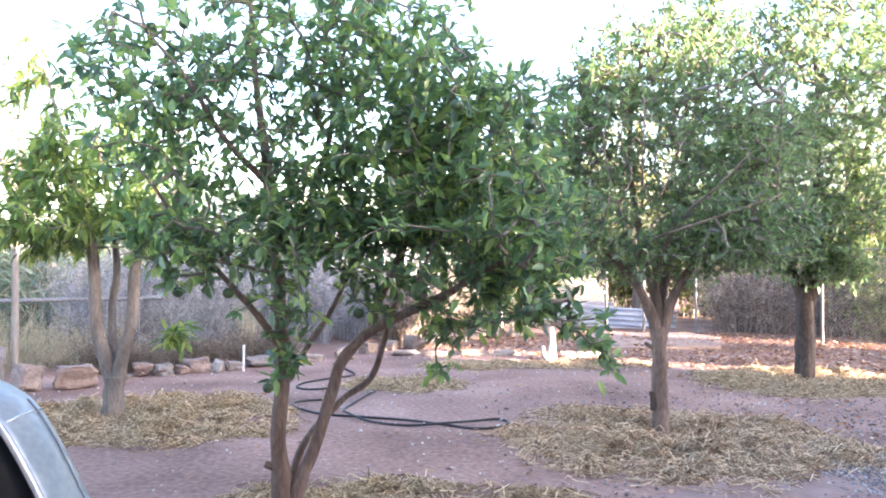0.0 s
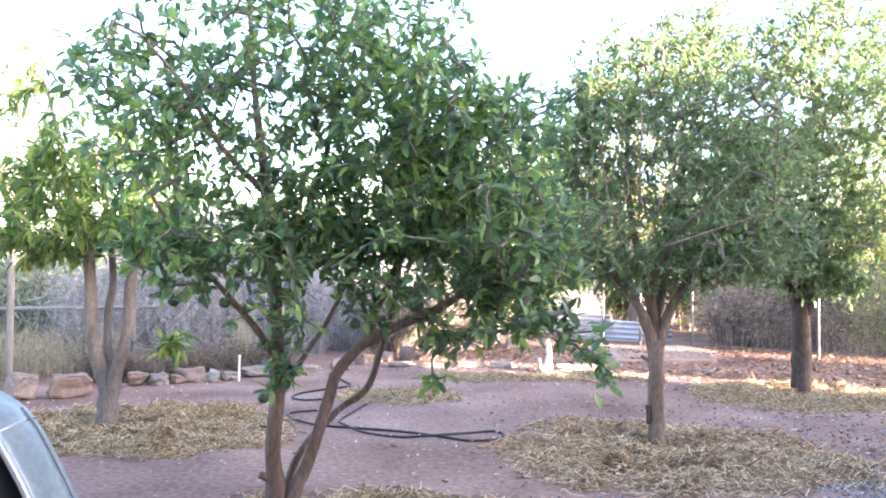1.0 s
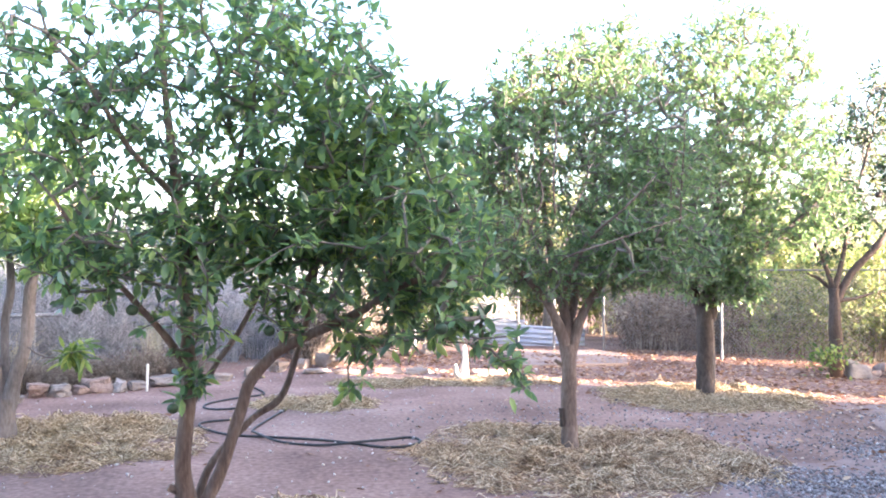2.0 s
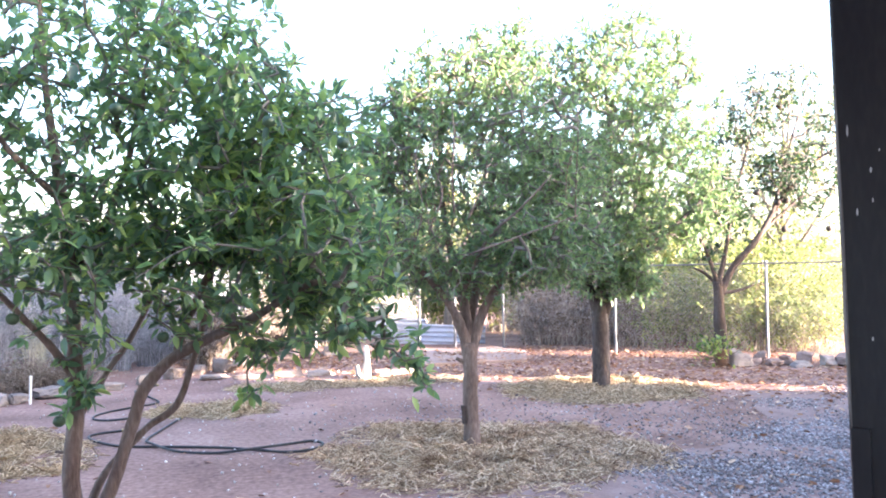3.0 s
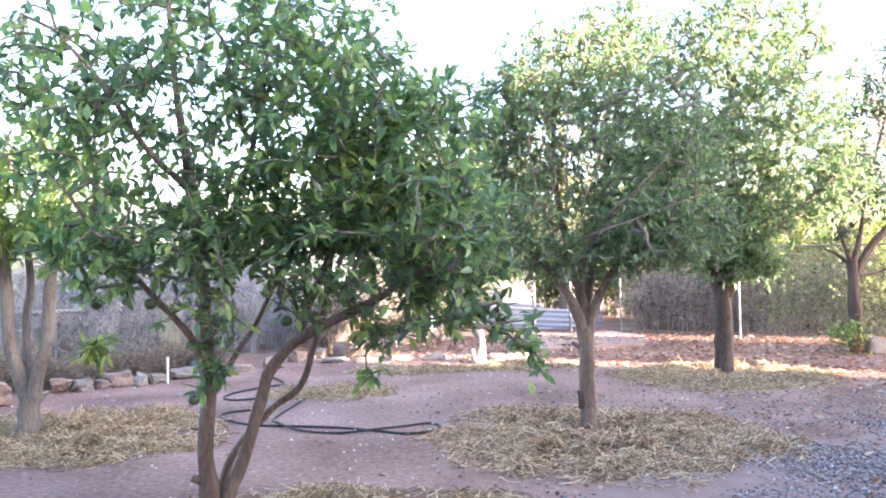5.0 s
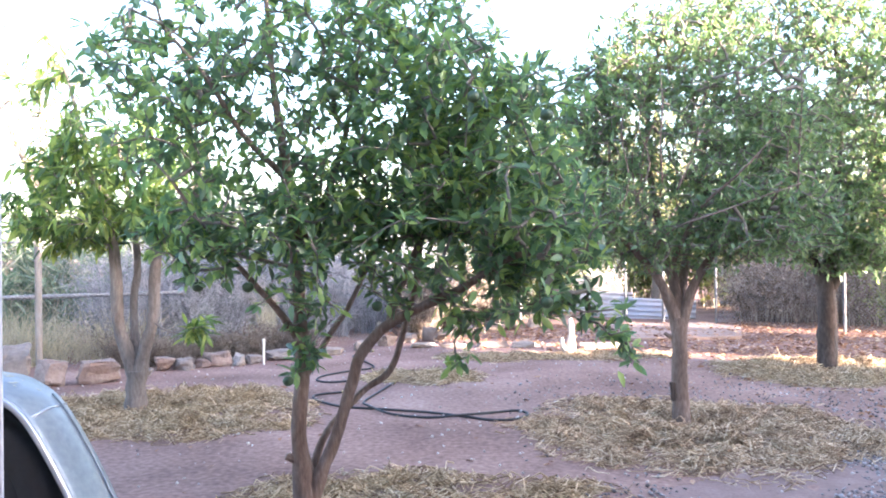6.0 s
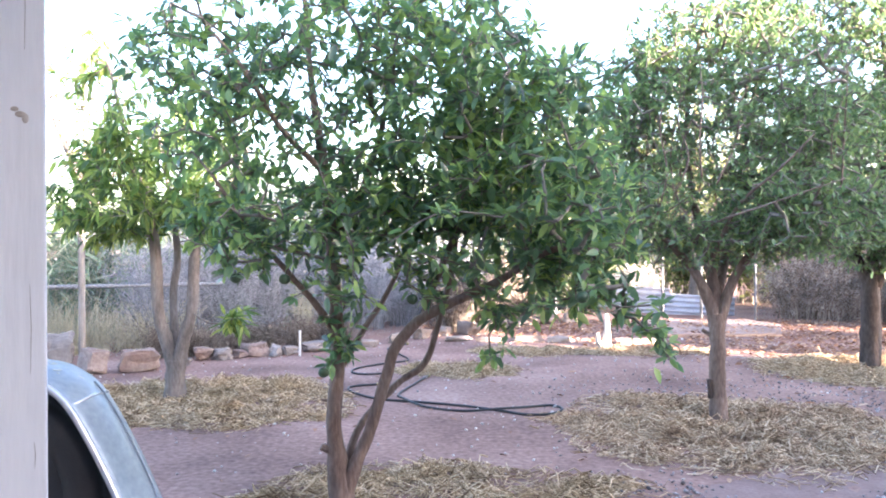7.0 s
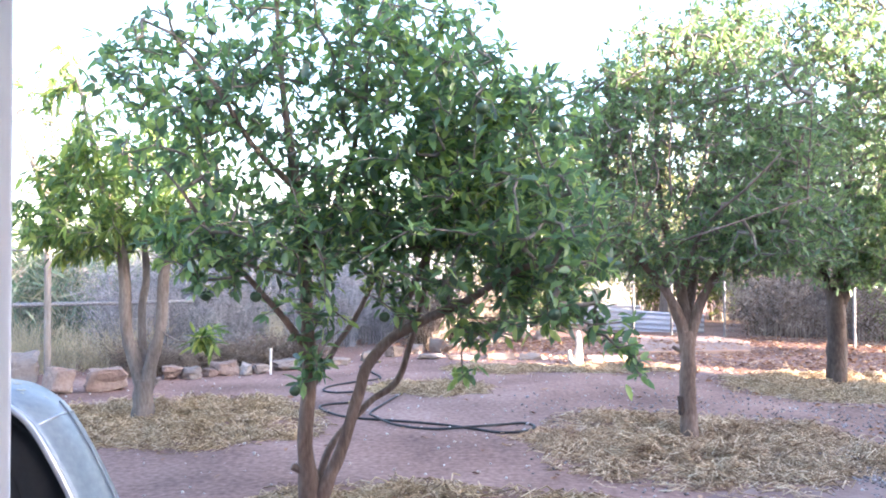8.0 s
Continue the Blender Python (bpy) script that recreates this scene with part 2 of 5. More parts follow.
def inside(poly, x, y):
    hit = False
    for (x0, y0), (x1, y1) in zip(poly, poly[1:] + poly[:1]):
        if (y0 > y) != (y1 > y) and x < (x1 - x0) * (y - y0) / (y1 - y0) + x0:
            hit = not hit
    return hit


def blades(bases, dirs, ups, lengths, widths, curl, rng):
    """Folded, pointed leaves as arrays: eight triangles each."""
    n = len(bases)
    d = dirs / np.linalg.norm(dirs, axis=1, keepdims=True)
    s = np.cross(d, ups)
    s /= np.linalg.norm(s, axis=1, keepdims=True) + 1e-9
    u = np.cross(s, d)
    L, W = lengths[:, None], widths[:, None]
    c = curl[:, None]

    def at(f, w, h):
        return bases + d * L * f + s * W * w + u * (W * h - L * c * f * f)

    rows = [at(0, 0, 0), at(0.3, -0.45, 0.16), at(0.32, 0, 0), at(0.3, 0.45, 0.16), at(0.68, -0.38, 0.14), at(0.7, 0, 0), at(0.68, 0.38, 0.14), at(1.0, 0, 0.02)]
    verts = np.stack(rows, 1).reshape(-1, 3)
    base = (np.arange(n) * 8)[:, None]
    tris = np.array([(0, 2, 1), (0, 3, 2), (1, 2, 5), (1, 5, 4), (2, 3, 6), (2, 6, 5), (4, 5, 7), (5, 6, 7)])
    faces = (base[:, :, None] + tris[None]).reshape(-1, 3)
    return verts, faces


def fast_mesh(name, verts, faces, mat):
    """A mesh of triangles from arrays."""
    me = bpy.data.meshes.new(name)
    verts, faces = np.asarray(verts, np.float32), np.asarray(faces, np.int32)
    me.vertices.add(len(verts))
    me.vertices.foreach_set("co", verts.ravel())
    me.loops.add(faces.size)
    me.loops.foreach_set("vertex_index", faces.ravel())
    me.polygons.add(len(faces))
    me.polygons.foreach_set("loop_start", np.arange(0, faces.size, 3, dtype=np.int32))
    me.update(calc_edges=True)
    me.materials.append(mat)
    return me


def rods(a, b, ra, rb, sides=4):
    """Many thin tapered rods from points a to b, as arrays of triangles."""
    n = len(a)
    d = b - a
    d /= np.linalg.norm(d, axis=1, keepdims=True) + 1e-9
    ref = np.where(np.abs(d[:, 2:3]) > 0.9, np.array([[1.0, 0, 0]]), np.array([[0, 0, 1.0]]))
    u = np.cross(d, ref)
    u /= np.linalg.norm(u, axis=1, keepdims=True) + 1e-9
    v = np.cross(d, u)
    rings = []
    for p, r in ((a, ra), (b, rb)):
        for k in range(sides):
            w = 2 * math.pi * k / sides
            rings.append(p + (u * math.cos(w) + v * math.sin(w)) * r[:, None])
    verts = np.stack(rings, 1).reshape(-1, 3)
    tri = []
    for k in range(sides):
        j = (k + 1) % sides
        tri += [(k, j, sides + j), (k, sides + j, sides + k)]
    faces = ((np.arange(n) * 2 * sides)[:, None, None] + np.array(tri)[None]).reshape(-1, 3)
    return verts, faces


def grow(tree, limbs, lobes, count, twig_leaves, leaf_len, leaf_wide, leaf_mat, seed, droop=0.15, gap=0.0, bark="bark", twig_r=0.0022, curl=0.12, holes=3.6, most_r=0.02):
    """Limbs are (points, radii) in the tree's own frame; lobes are (x, y, z, rx, ry, rz, weight). Twigs seek points in the lobes; each ends in a spray of leaves."""
    rng = np.random.default_rng(seed)
    nodes, parent = [], []
    for li, (pts, rad) in enumerate(limbs):
        sp = spline([(*p, r) for p, r in zip(pts, rad)], 7)
        v, f = tube(sp[:, :3], sp[:, 3], 10 if sp[0, 3] > 0.03 else 7, True, 0.22, seed + li)
        part("trunk" if li == 0 else "limb", (v, f), M[bark], tree, smooth=True)
        low = 0.0 if li else 0.35
        for k, q in enumerate(sp):
            if k >= len(sp) * low:
                nodes.append(q[:3])
                parent.append(-1)
    weights = np.array([lb[6] * lb[3] * lb[4] * lb[5] for lb in lobes])
    weights /= weights.sum()
    want = []
    while len(want) < count:
        lb = lobes[rng.choice(len(lobes), p=weights)]
        q = rng.normal(size=3)
        q *= rng.random() ** 0.42 / np.linalg.norm(q)
        p = np.array(lb[:3]) + q * np.array(lb[3:6])
        if noise.noise(Vector(p * holes) + Vector((seed, 0, 0))) < gap - 0.35 + 0.25 * rng.random() - (0.3 if lb[6] > 1.05 else 0.0):
            continue
        want.append(p)
    want = np.array(want)
    start = np.array(nodes)
    near = np.array([np.min(((start - p) ** 2).sum(1)) for p in want])
    order = np.argsort(near)
    total = len(nodes) + 6 * count
    pos = np.zeros((total, 3))
    pos[: len(nodes)] = start
    used = len(nodes)
    n0 = used
    par = np.full(total, -1)
    tips = []
    for i in order:
        p = want[i]
        d2 = ((pos[:used] - p) ** 2).sum(1) + 0.5 * np.maximum(pos[:used, 2] - p[2], 0) ** 2
        k = int(np.argmin(d2))
        q = pos[k]
        dist = np.linalg.norm(p - q)
        steps = int(np.clip(dist / 0.16, 1, 5))
        last = k
        bend = rng.normal(size=3) * dist * 0.06
        for s in range(1, steps + 1):
            f = s / steps
            pos[used] = q + (p - q) * f + bend * math.sin(math.pi * f) + np.array([0, 0, -0.05 * dist * math.sin(math.pi * f)])
            par[used] = last
            last = used
            used += 1
        tips.append(last)
    load = np.zeros(used)
    load[tips] += 1
    for k in range(used - 1, n0 - 1, -1):
        if par[k] >= 0:
            load[par[k]] += load[k]
    idx = np.arange(n0, used)
    rr = np.minimum(twig_r * np.maximum(load, 1) ** 0.45, most_r)
    ra = np.where(par[idx] >= n0, rr[np.maximum(par[idx], 0)], rr[idx] * 1.15)
    v, f = rods(pos[par[idx]], pos[idx], np.minimum(ra, rr[idx] * 1.6), rr[idx], 5)
    tw = part("branchwork", fast_mesh("branchwork", v, f, M["twig" if bark != "bark_grey" else bark]), None, tree)
    tagged(tw, kind="stuff")
    tips = np.array(tips)
    out = pos[tips] - pos[par[tips]]
    out /= np.linalg.norm(out, axis=1, keepdims=True) + 1e-9
    reps = rng.integers(max(twig_leaves - 3, 1), twig_leaves + 4, len(tips))
    who = np.repeat(np.arange(len(tips)), reps)
    n = len(who)
    back = rng.random(n) ** 1.4 * 0.16
    spread = rng.normal(size=(n, 3))
    dirs = out[who] * 0.7 + spread * 0.55 + np.array([0, 0, -droop])
    bases = pos[tips][who] - out[who] * back[:, None] + spread * 0.006
    ups = np.array([0, 0, 1.0]) + rng.normal(size=(n, 3)) * 0.38
    lens = leaf_len * rng.uniform(0.6, 1.2, n)
    v, f = blades(bases, dirs, ups, lens, lens * leaf_wide * rng.uniform(0.85, 1.15, n), curl * rng.uniform(-0.4, 1.8, n), rng)
    crown = part("crown", fast_mesh("crown", v, f, M[leaf_mat]), None, tree)
    tagged(crown, kind="stuff")
    return pos[tips], out


def fruit_mesh(r, mat, name):
    bm = bmesh.new()
    bmesh.ops.create_uvsphere(bm, u_segments=16, v_segments=10, radius=r)
    for v in bm.verts:
        if v.co.z > r * 0.8:
            v.co.z -= (v.co.z - r * 0.8) * 0.5
        v.co.z *= 0.95
    bmesh.ops.create_cone(bm, segments=6, radius1=r * 0.12, radius2=r * 0.07, depth=r * 0.5, cap_ends=True, matrix=Matrix.Translation((0, 0, r * 1.0)))
    me = bpy.data.meshes.new(name)
    bm.to_mesh(me)
    bm.free()
    me.materials.append(M[mat])
    me.polygons.foreach_set("use_smooth", [True] * len(me.polygons))
    return me


def rock(place, size, seed, mat, label, group, rz=0.0, kind_name="rock"):
    """A weathered, angular stone, part sunk into the ground."""
    rnd = random.Random(seed)
    bm = bmesh.new()
    bmesh.ops.create_cube(bm, size=1.0)
    for v in bm.verts:  # a skewed block
        v.co += Vector((rnd.uniform(-0.28, 0.28), rnd.uniform(-0.28, 0.28), rnd.uniform(-0.25, 0.25)))
    bmesh.ops.bevel(bm, geom=bm.edges[:], offset=rnd.uniform(0.16, 0.28), segments=2, affect="EDGES", profile=0.6)
    bmesh.ops.triangulate(bm, faces=bm.faces[:])
    bmesh.ops.subdivide_edges(bm, edges=bm.edges[:], cuts=2, use_grid_fill=True)
    for v in bm.verts:
        n3 = noise.noise(v.co * 2.2 + Vector((seed, 0, 0))) * 0.18 + noise.noise(v.co * 5.5 + Vector((0, seed, 0))) * 0.08
        v.co += v.co.normalized() * n3
        v.co.x *= size[0] * 0.98
        v.co.y *= size[1] * 0.98
        v.co.z *= size[2] * 1.12
    low = min(v.co.z for v in bm.verts)
    for v in bm.verts:
        v.co.z -= low + size[2] * 0.15
    ob = part(kind_name, bm, M[mat], smooth=kind_name == "boulder", at=pose(place[0], place[1], ground_z(place[0], place[1]), 0, 0, rz))
    return tagged(ob, label, "rock", group)


# ---- ground ----
def ground_z(x, y):
    f = min(1.0, max(0.0, (math.hypot(x, y) - 1.0) / 3.0))
    return f * (0.018 * noise.noise(Vector((x * 0.45, y * 0.45, 0))) + 0.008 * noise.noise(Vector((x * 1.7, y * 1.7, 3))))


def build_ground():
    xs = [-900, -300, -100, -45, -25] + [-15 + 0.25 * i for i in range(121)] + [25, 45, 100, 300, 900]
    ys = [-900, -300, -100, -40, -15] + [-6 + 0.25 * i for i in range(117)] + [32, 45, 100, 300, 900]
    verts = [(x, y, ground_z(x, y) if -15 < x < 15 and -6 < y < 23 else 0.0) for y in ys for x in xs]
    w = len(xs)
    faces = [(j * w + i, j * w + i + 1, (j + 1) * w + i + 1, (j + 1) * w + i) for j in range(len(ys) - 1) for i in range(w - 1)]
    ob = part("ground", (verts, faces), M["dirt"], smooth=True)
    tagged(ob, "bare reddish brown packed dirt of the yard", "ground", kind="structure")


build_ground()

# ---- unseen walls and ceiling, added to close the place and shade the yard ----
def wall(name, x0, x1, y0, y1, z0, z1, label, mat="plaster"):
    ob = part(name, box(bmesh.new(), x0, x1, y0, y1, z0, z1, 0.01), M[mat])
    return tagged(ob, label, "wall", kind="structure")


wall("wall_south", -7.0, 11.0, -3.2, -3.0, -0.1, 4.2, "unseen plain plastered wall closing the place behind the porch")
# added sun blockers; the gap lets one beam reach the planting bed
wall("shade_wall_east", 11.0, 11.2, -2.5, 4.1, -0.1, 4.9, "unseen plastered wall added to shade the near yard")
wall("shade_wall_gap_end", 11.0, 11.2, 4.72, 5.0, -0.1, 4.9, "unseen plastered wall end beside the gap left for sunlight")
wall("shade_wall_gap_base", 11.0, 11.2, 4.1, 4.72, -0.1, 2.05, "unseen plastered wall below the gap left for sunlight")
wall("shade_wall_gap_top", 11.0, 11.2, 4.1, 4.72, 2.6, 4.9, "unseen plastered wall above the gap left for sunlight")
wall("shade_wall_tall", 11.0, 11.2, -9.0, -2.5, -0.1, 6.2, "unseen taller plastered wall added to shade the orange tree")
wall("shade_wall_far", 14.6, 14.8, 3.4, 7.0, -0.1, 3.5, "unseen plastered wall added to shade the ground beyond the sun strip")
# unseen ceiling, stretched far left to keep sky light off the near ground
roof = part("ceiling", box(bmesh.new(), -6.5, 1.7, -3.0, 1.36, 2.9, 3.02, 0.01), M["timber"])
tagged(roof, "unseen boarded porch ceiling, run out left to shade the near ground", "ceiling", kind="structure")

# ---- trees ----
# limbs: points and radii; lobes: centre, half sizes and weight; both in the tree's own axes, in metres
front_tree = thing("orange_tree", (-0.79, 4.0, ground_z(-0.79, 4.0)), "leafy orange tree with forked stems and unripe green fruit", "tree")
f_limbs, f_lobes = [], []
f_limbs.append(([(0.01, 0.0, -0.03), (0.01, 0.0, 0.09), (-0.01, 0.0, 0.27), (-0.03, 0.0, 0.51), (-0.01, 0.0, 0.85), (-0.02, 0.0, 1.13), (-0.03, 0.0, 1.35), (-0.07, 0.0, 1.75), (-0.15, 0.0, 2.34), (-0.18, 0.0, 2.83)], [0.082, 0.068, 0.056, 0.039, 0.037, 0.032, 0.028, 0.027, 0.017, 0.01]))
f_limbs.append(([(0.02, 0.0, 0.16), (0.08, 0.0, 0.31), (0.16, 0.0, 0.5), (0.24, 0.0, 0.76), (0.28, 0.0, 0.89), (0.38, 0.0, 1.01), (0.56, -0.1, 1.12), (0.81, -0.2, 1.24), (1.04, -0.35, 1.38), (1.22, -0.5, 1.38)], [0.045, 0.037, 0.031, 0.03, 0.028, 0.028, 0.023, 0.019, 0.015, 0.01]))
f_limbs.append(([(-0.01, 0.1, 0.14), (0.07, 0.1, 0.45), (0.25, 0.25, 0.66), (0.4, 0.3, 0.77), (0.48, 0.3, 0.99), (0.55, 0.3, 1.26), (0.59, 0.35, 1.59), (0.65, 0.4, 2.06)], [0.035, 0.019, 0.019, 0.018, 0.017, 0.015, 0.012, 0.009]))
f_limbs.append(([(0.43, 0.0, 1.04), (0.46, 0.05, 1.18), (0.52, 0.1, 1.32), (0.66, 0.1, 1.64), (0.84, 0.1, 2.02), (0.93, 0.1, 2.39)], [0.025, 0.021, 0.019, 0.016, 0.013, 0.009]))
f_limbs.append(([(-0.02, 0.02, 0.96), (-0.11, -0.1, 1.13), (-0.23, -0.2, 1.3), (-0.37, -0.3, 1.49), (-0.53, -0.35, 1.74)], [0.023, 0.016, 0.013, 0.01, 0.008]))
f_limbs.append(([(-0.01, 0.05, 0.78), (0.08, 0.2, 0.95), (0.2, 0.3, 1.15), (0.34, 0.4, 1.47), (0.49, 0.5, 1.82)], [0.021, 0.016, 0.014, 0.012, 0.01]))
f_limbs.append(([(-0.04, 0.0, 1.38), (0.08, 0.1, 1.64), (0.19, 0.2, 2.03), (0.27, 0.2, 2.48), (0.36, 0.2, 2.87)], [0.025, 0.019, 0.015, 0.01, 0.007]))
f_limbs.append(([(-0.08, 0.0, 1.78), (-0.27, -0.1, 1.99), (-0.43, -0.2, 2.27), (-0.62, -0.2, 2.49)], [0.02, 0.014, 0.011, 0.008]))
f_lobes += [(-0.62, 0.0, 2.25, 0.5, 0.65, 0.46, 0.85), (0.16, 0.0, 2.64, 0.8, 0.7, 0.46, 0.62), (-0.72, -0.1, 1.88, 0.28, 0.4, 0.2, 0.4), (-0.54, -0.1, 1.52, 0.28, 0.4, 0.17, 1.1), (0.62, -0.05, 1.78, 0.42, 0.5, 0.32, 1.06), (0.12, 0.0, 1.95, 0.74, 0.6, 0.52, 0.72), (0.95, 0.0, 2.08, 0.5, 0.65, 0.36, 1.06), (1.05, -0.1, 1.62, 0.48, 0.65, 0.38, 1.06), (-0.16, -0.1, 1.55, 0.55, 0.55, 0.24, 1.0), (0.55, 0.0, 2.3, 0.5, 0.6, 0.4, 0.8)]
f_lobes += [(0.07, 0.0, 1.58, 0.34, 0.6, 0.21, 1.1), (0.52, 0.0, 1.46, 0.54, 0.8, 0.25, 1.0), (1.19, -0.2, 1.3, 0.31, 0.55, 0.23, 1.1), (1.44, -0.4, 1.09, 0.12, 0.16, 0.1, 2.6), (1.52, -0.45, 0.95, 0.04, 0.08, 0.08, 10.0), (1.31, -0.35, 1.13, 0.15, 0.2, 0.08, 1.6)]
f_lobes += [(0.8, -0.3, 1.06, 0.07, 0.12, 0.1, 5.0), (0.76, -0.3, 0.9, 0.03, 0.05, 0.03, 20.0), (0.13, -0.15, 1.05, 0.1, 0.1, 0.13, 3.4), (-0.43, -0.2, 1.33, 0.17, 0.25, 0.13, 2.2), (0.2, -0.1, 1.24, 0.36, 0.5, 0.15, 0.55), (0.78, -0.2, 1.22, 0.35, 0.5, 0.12, 0.6)]
f_lobes += [(-0.07, -0.1, 1.22, 0.25, 0.4, 0.14, 0.7), (1.04, -0.3, 1.15, 0.23, 0.4, 0.1, 0.9), (0.02, -0.1, 0.93, 0.07, 0.09, 0.17, 6.5)]
F_tips, F_out = grow(front_tree, f_limbs,
    f_lobes, 2950, 6, 0.075, 0.43, "citrus_leaf", 11, gap=0.12, droop=0.05, holes=7.5)

left_tree = thing("mango_tree", (-2.97, 7.2, ground_z(-2.97, 7.2)), "young tree with three grey stems and long drooping leaves", "tree")
l_limbs, l_lobes = [], []
l_limbs.append(([(0.01, 0.0, -0.04), (0.01, 0.0, 0.03), (0.02, 0.0, 0.26), (0.02, 0.0, 0.37)], [0.107, 0.096, 0.089, 0.084]))
l_limbs.append(([(0.01, 0.0, 0.28), (-0.06, 0.0, 0.53), (-0.14, 0.0, 0.81), (-0.16, 0.0, 1.32), (-0.22, 0.0, 1.73), (-0.4, 0.0, 2.23), (-0.56, 0.0, 2.95), (-0.72, 0.0, 3.41)], [0.071, 0.061, 0.056, 0.051, 0.036, 0.025, 0.015, 0.01]))
l_limbs.append(([(0.03, 0.0, 0.28), (-0.03, 0.1, 0.65), (-0.06, 0.15, 1.01), (-0.02, 0.15, 1.37), (-0.13, 0.2, 2.05), (-0.24, 0.2, 2.57)], [0.056, 0.039, 0.034, 0.031, 0.023, 0.016]))
l_limbs.append(([(0.03, 0.0, 0.28), (0.1, 0.0, 0.57), (0.18, 0.0, 0.86), (0.2, 0.0, 1.27), (0.28, 0.0, 1.62), (0.51, 0.0, 1.98), (0.71, 0.0, 2.28)], [0.071, 0.056, 0.051, 0.048, 0.036, 0.025, 0.018]))
l_lobes += [(-0.46, -0.2, 1.72, 0.57, 0.8, 0.3, 1.0), (0.16, 0.0, 1.72, 0.56, 0.8, 0.3, 1.0), (-0.4, 0.0, 2.23, 0.53, 0.7, 0.38, 0.95), (0.34, 0.2, 2.15, 0.47, 0.7, 0.42, 0.7), (-0.82, 0.2, 3.2, 0.39, 0.5, 0.39, 0.3), (0.78, -0.5, 0.8, 0.1, 0.15, 0.09, 7.0)]
l_lobes += [(-0.3, 0.1, 2.56, 0.49, 0.6, 0.33, 0.7), (-0.91, 0.0, 2.03, 0.3, 0.5, 0.36, 0.7)]
grow(left_tree, l_limbs,
    l_lobes, 720, 7, 0.15, 0.26, "mango_leaf", 23, droop=0.45, gap=0.18, bark="bark_grey", curl=0.2)

middle_tree = thing("citrus_tree", (1.76, 6.5, ground_z(1.76, 6.5)), "citrus tree with a straight brown trunk and fine leaves", "tree")
m_limbs, m_lobes = [], []
m_limbs.append(([(0.0, 0.0, -0.03), (0.0, 0.0, 0.06), (-0.01, 0.0, 0.36), (-0.01, 0.0, 0.68), (-0.02, 0.0, 0.86)], [0.085, 0.074, 0.062, 0.06, 0.06]))
m_limbs.append(([(-0.02, 0.0, 0.74), (-0.08, 0.0, 0.98), (-0.2, -0.05, 1.2), (-0.4, -0.12, 1.42), (-0.66, -0.2, 1.62), (-0.95, -0.3, 1.72)], [0.05, 0.044, 0.034, 0.026, 0.018, 0.012]))
m_limbs.append(([(-0.02, 0.0, 0.76), (-0.02, 0.06, 1.02), (-0.06, 0.1, 1.36), (-0.17, 0.1, 1.78), (-0.22, 0.1, 2.3), (-0.19, 0.1, 2.86)], [0.055, 0.05, 0.04, 0.03, 0.02, 0.012]))
m_limbs.append(([(0.0, 0.0, 0.74), (0.06, 0.0, 0.98), (0.15, -0.05, 1.22), (0.32, -0.12, 1.46), (0.56, -0.2, 1.66), (0.88, -0.25, 1.8)], [0.05, 0.042, 0.034, 0.026, 0.018, 0.012]))
m_limbs.append(([(0.0, 0.03, 0.8), (0.06, 0.15, 1.13), (0.19, 0.3, 1.55), (0.29, 0.3, 2.18), (0.44, 0.3, 3.0)], [0.045, 0.038, 0.029, 0.02, 0.012]))
m_limbs.append(([(-0.08, 0.0, 1.23), (0.0, -0.5, 1.68), (0.2, -0.8, 1.93), (0.4, -0.9, 2.16)], [0.021, 0.013, 0.008, 0.006]))
m_limbs.append(([(-0.3, -0.1, 1.32), (-0.2, -0.55, 1.55), (0.1, -0.8, 1.68), (0.62, -0.85, 1.86)], [0.014, 0.01, 0.007, 0.004]))
shoot = random.Random(8)
for k in range(16):  # straight whippy shoots
    x0, y0, z0 = shoot.uniform(-0.75, 0.75), shoot.uniform(-0.7, 0.3), shoot.uniform(1.55, 2.0)
    dx, h = shoot.uniform(-0.15, 0.3), shoot.uniform(0.7, 1.35)
    b = shoot.uniform(-0.09, 0.09)
    m_limbs.append(([(x0, y0, z0), (x0 + dx * 0.3 + b, y0, z0 + h * 0.35), (x0 + dx * 0.7 - b * 0.5, y0, z0 + h * 0.7), (x0 + dx, y0 + 0.05, z0 + h)], [0.008, 0.006, 0.005, 0.003]))
m_lobes += [(-0.59, 0.0, 1.73, 0.6, 0.8, 0.44, 0.9), (-0.04, 0.0, 1.46, 0.87, 0.9, 0.27, 0.8), (0.39, -0.1, 1.72, 0.5, 0.75, 0.41, 1.1), (-0.44, 0.0, 2.47, 0.5, 0.7, 0.55, 0.8), (0.11, 0.0, 2.42, 0.6, 0.8, 0.64, 0.7), (-0.05, 0.1, 2.95, 0.7, 0.7, 0.4, 0.8)]
m_lobes += [(-0.87, -0.2, 1.54, 0.29, 0.45, 0.31, 1.2), (0.66, 0.0, 2.28, 0.46, 0.7, 0.5, 0.9), (0.38, 0.2, 3.31, 0.38, 0.45, 0.38, 0.7), (-0.42, 0.1, 3.0, 0.42, 0.5, 0.33, 0.7), (-0.75, 0.1, 2.34, 0.33, 0.5, 0.51, 0.9), (0.89, -0.1, 1.68, 0.36, 0.6, 0.36, 1.0)]
m_lobes += [(0.42, 0.2, 3.5, 0.32, 0.4, 0.34, 0.8), (0.0, 0.1, 3.3, 0.5, 0.5, 0.28, 0.6)]
m_lobes += [(-0.98, 0.0, 2.05, 0.28, 0.45, 0.45, 0.9), (0.95, 0.1, 2.2, 0.35, 0.5, 0.5, 0.8)]
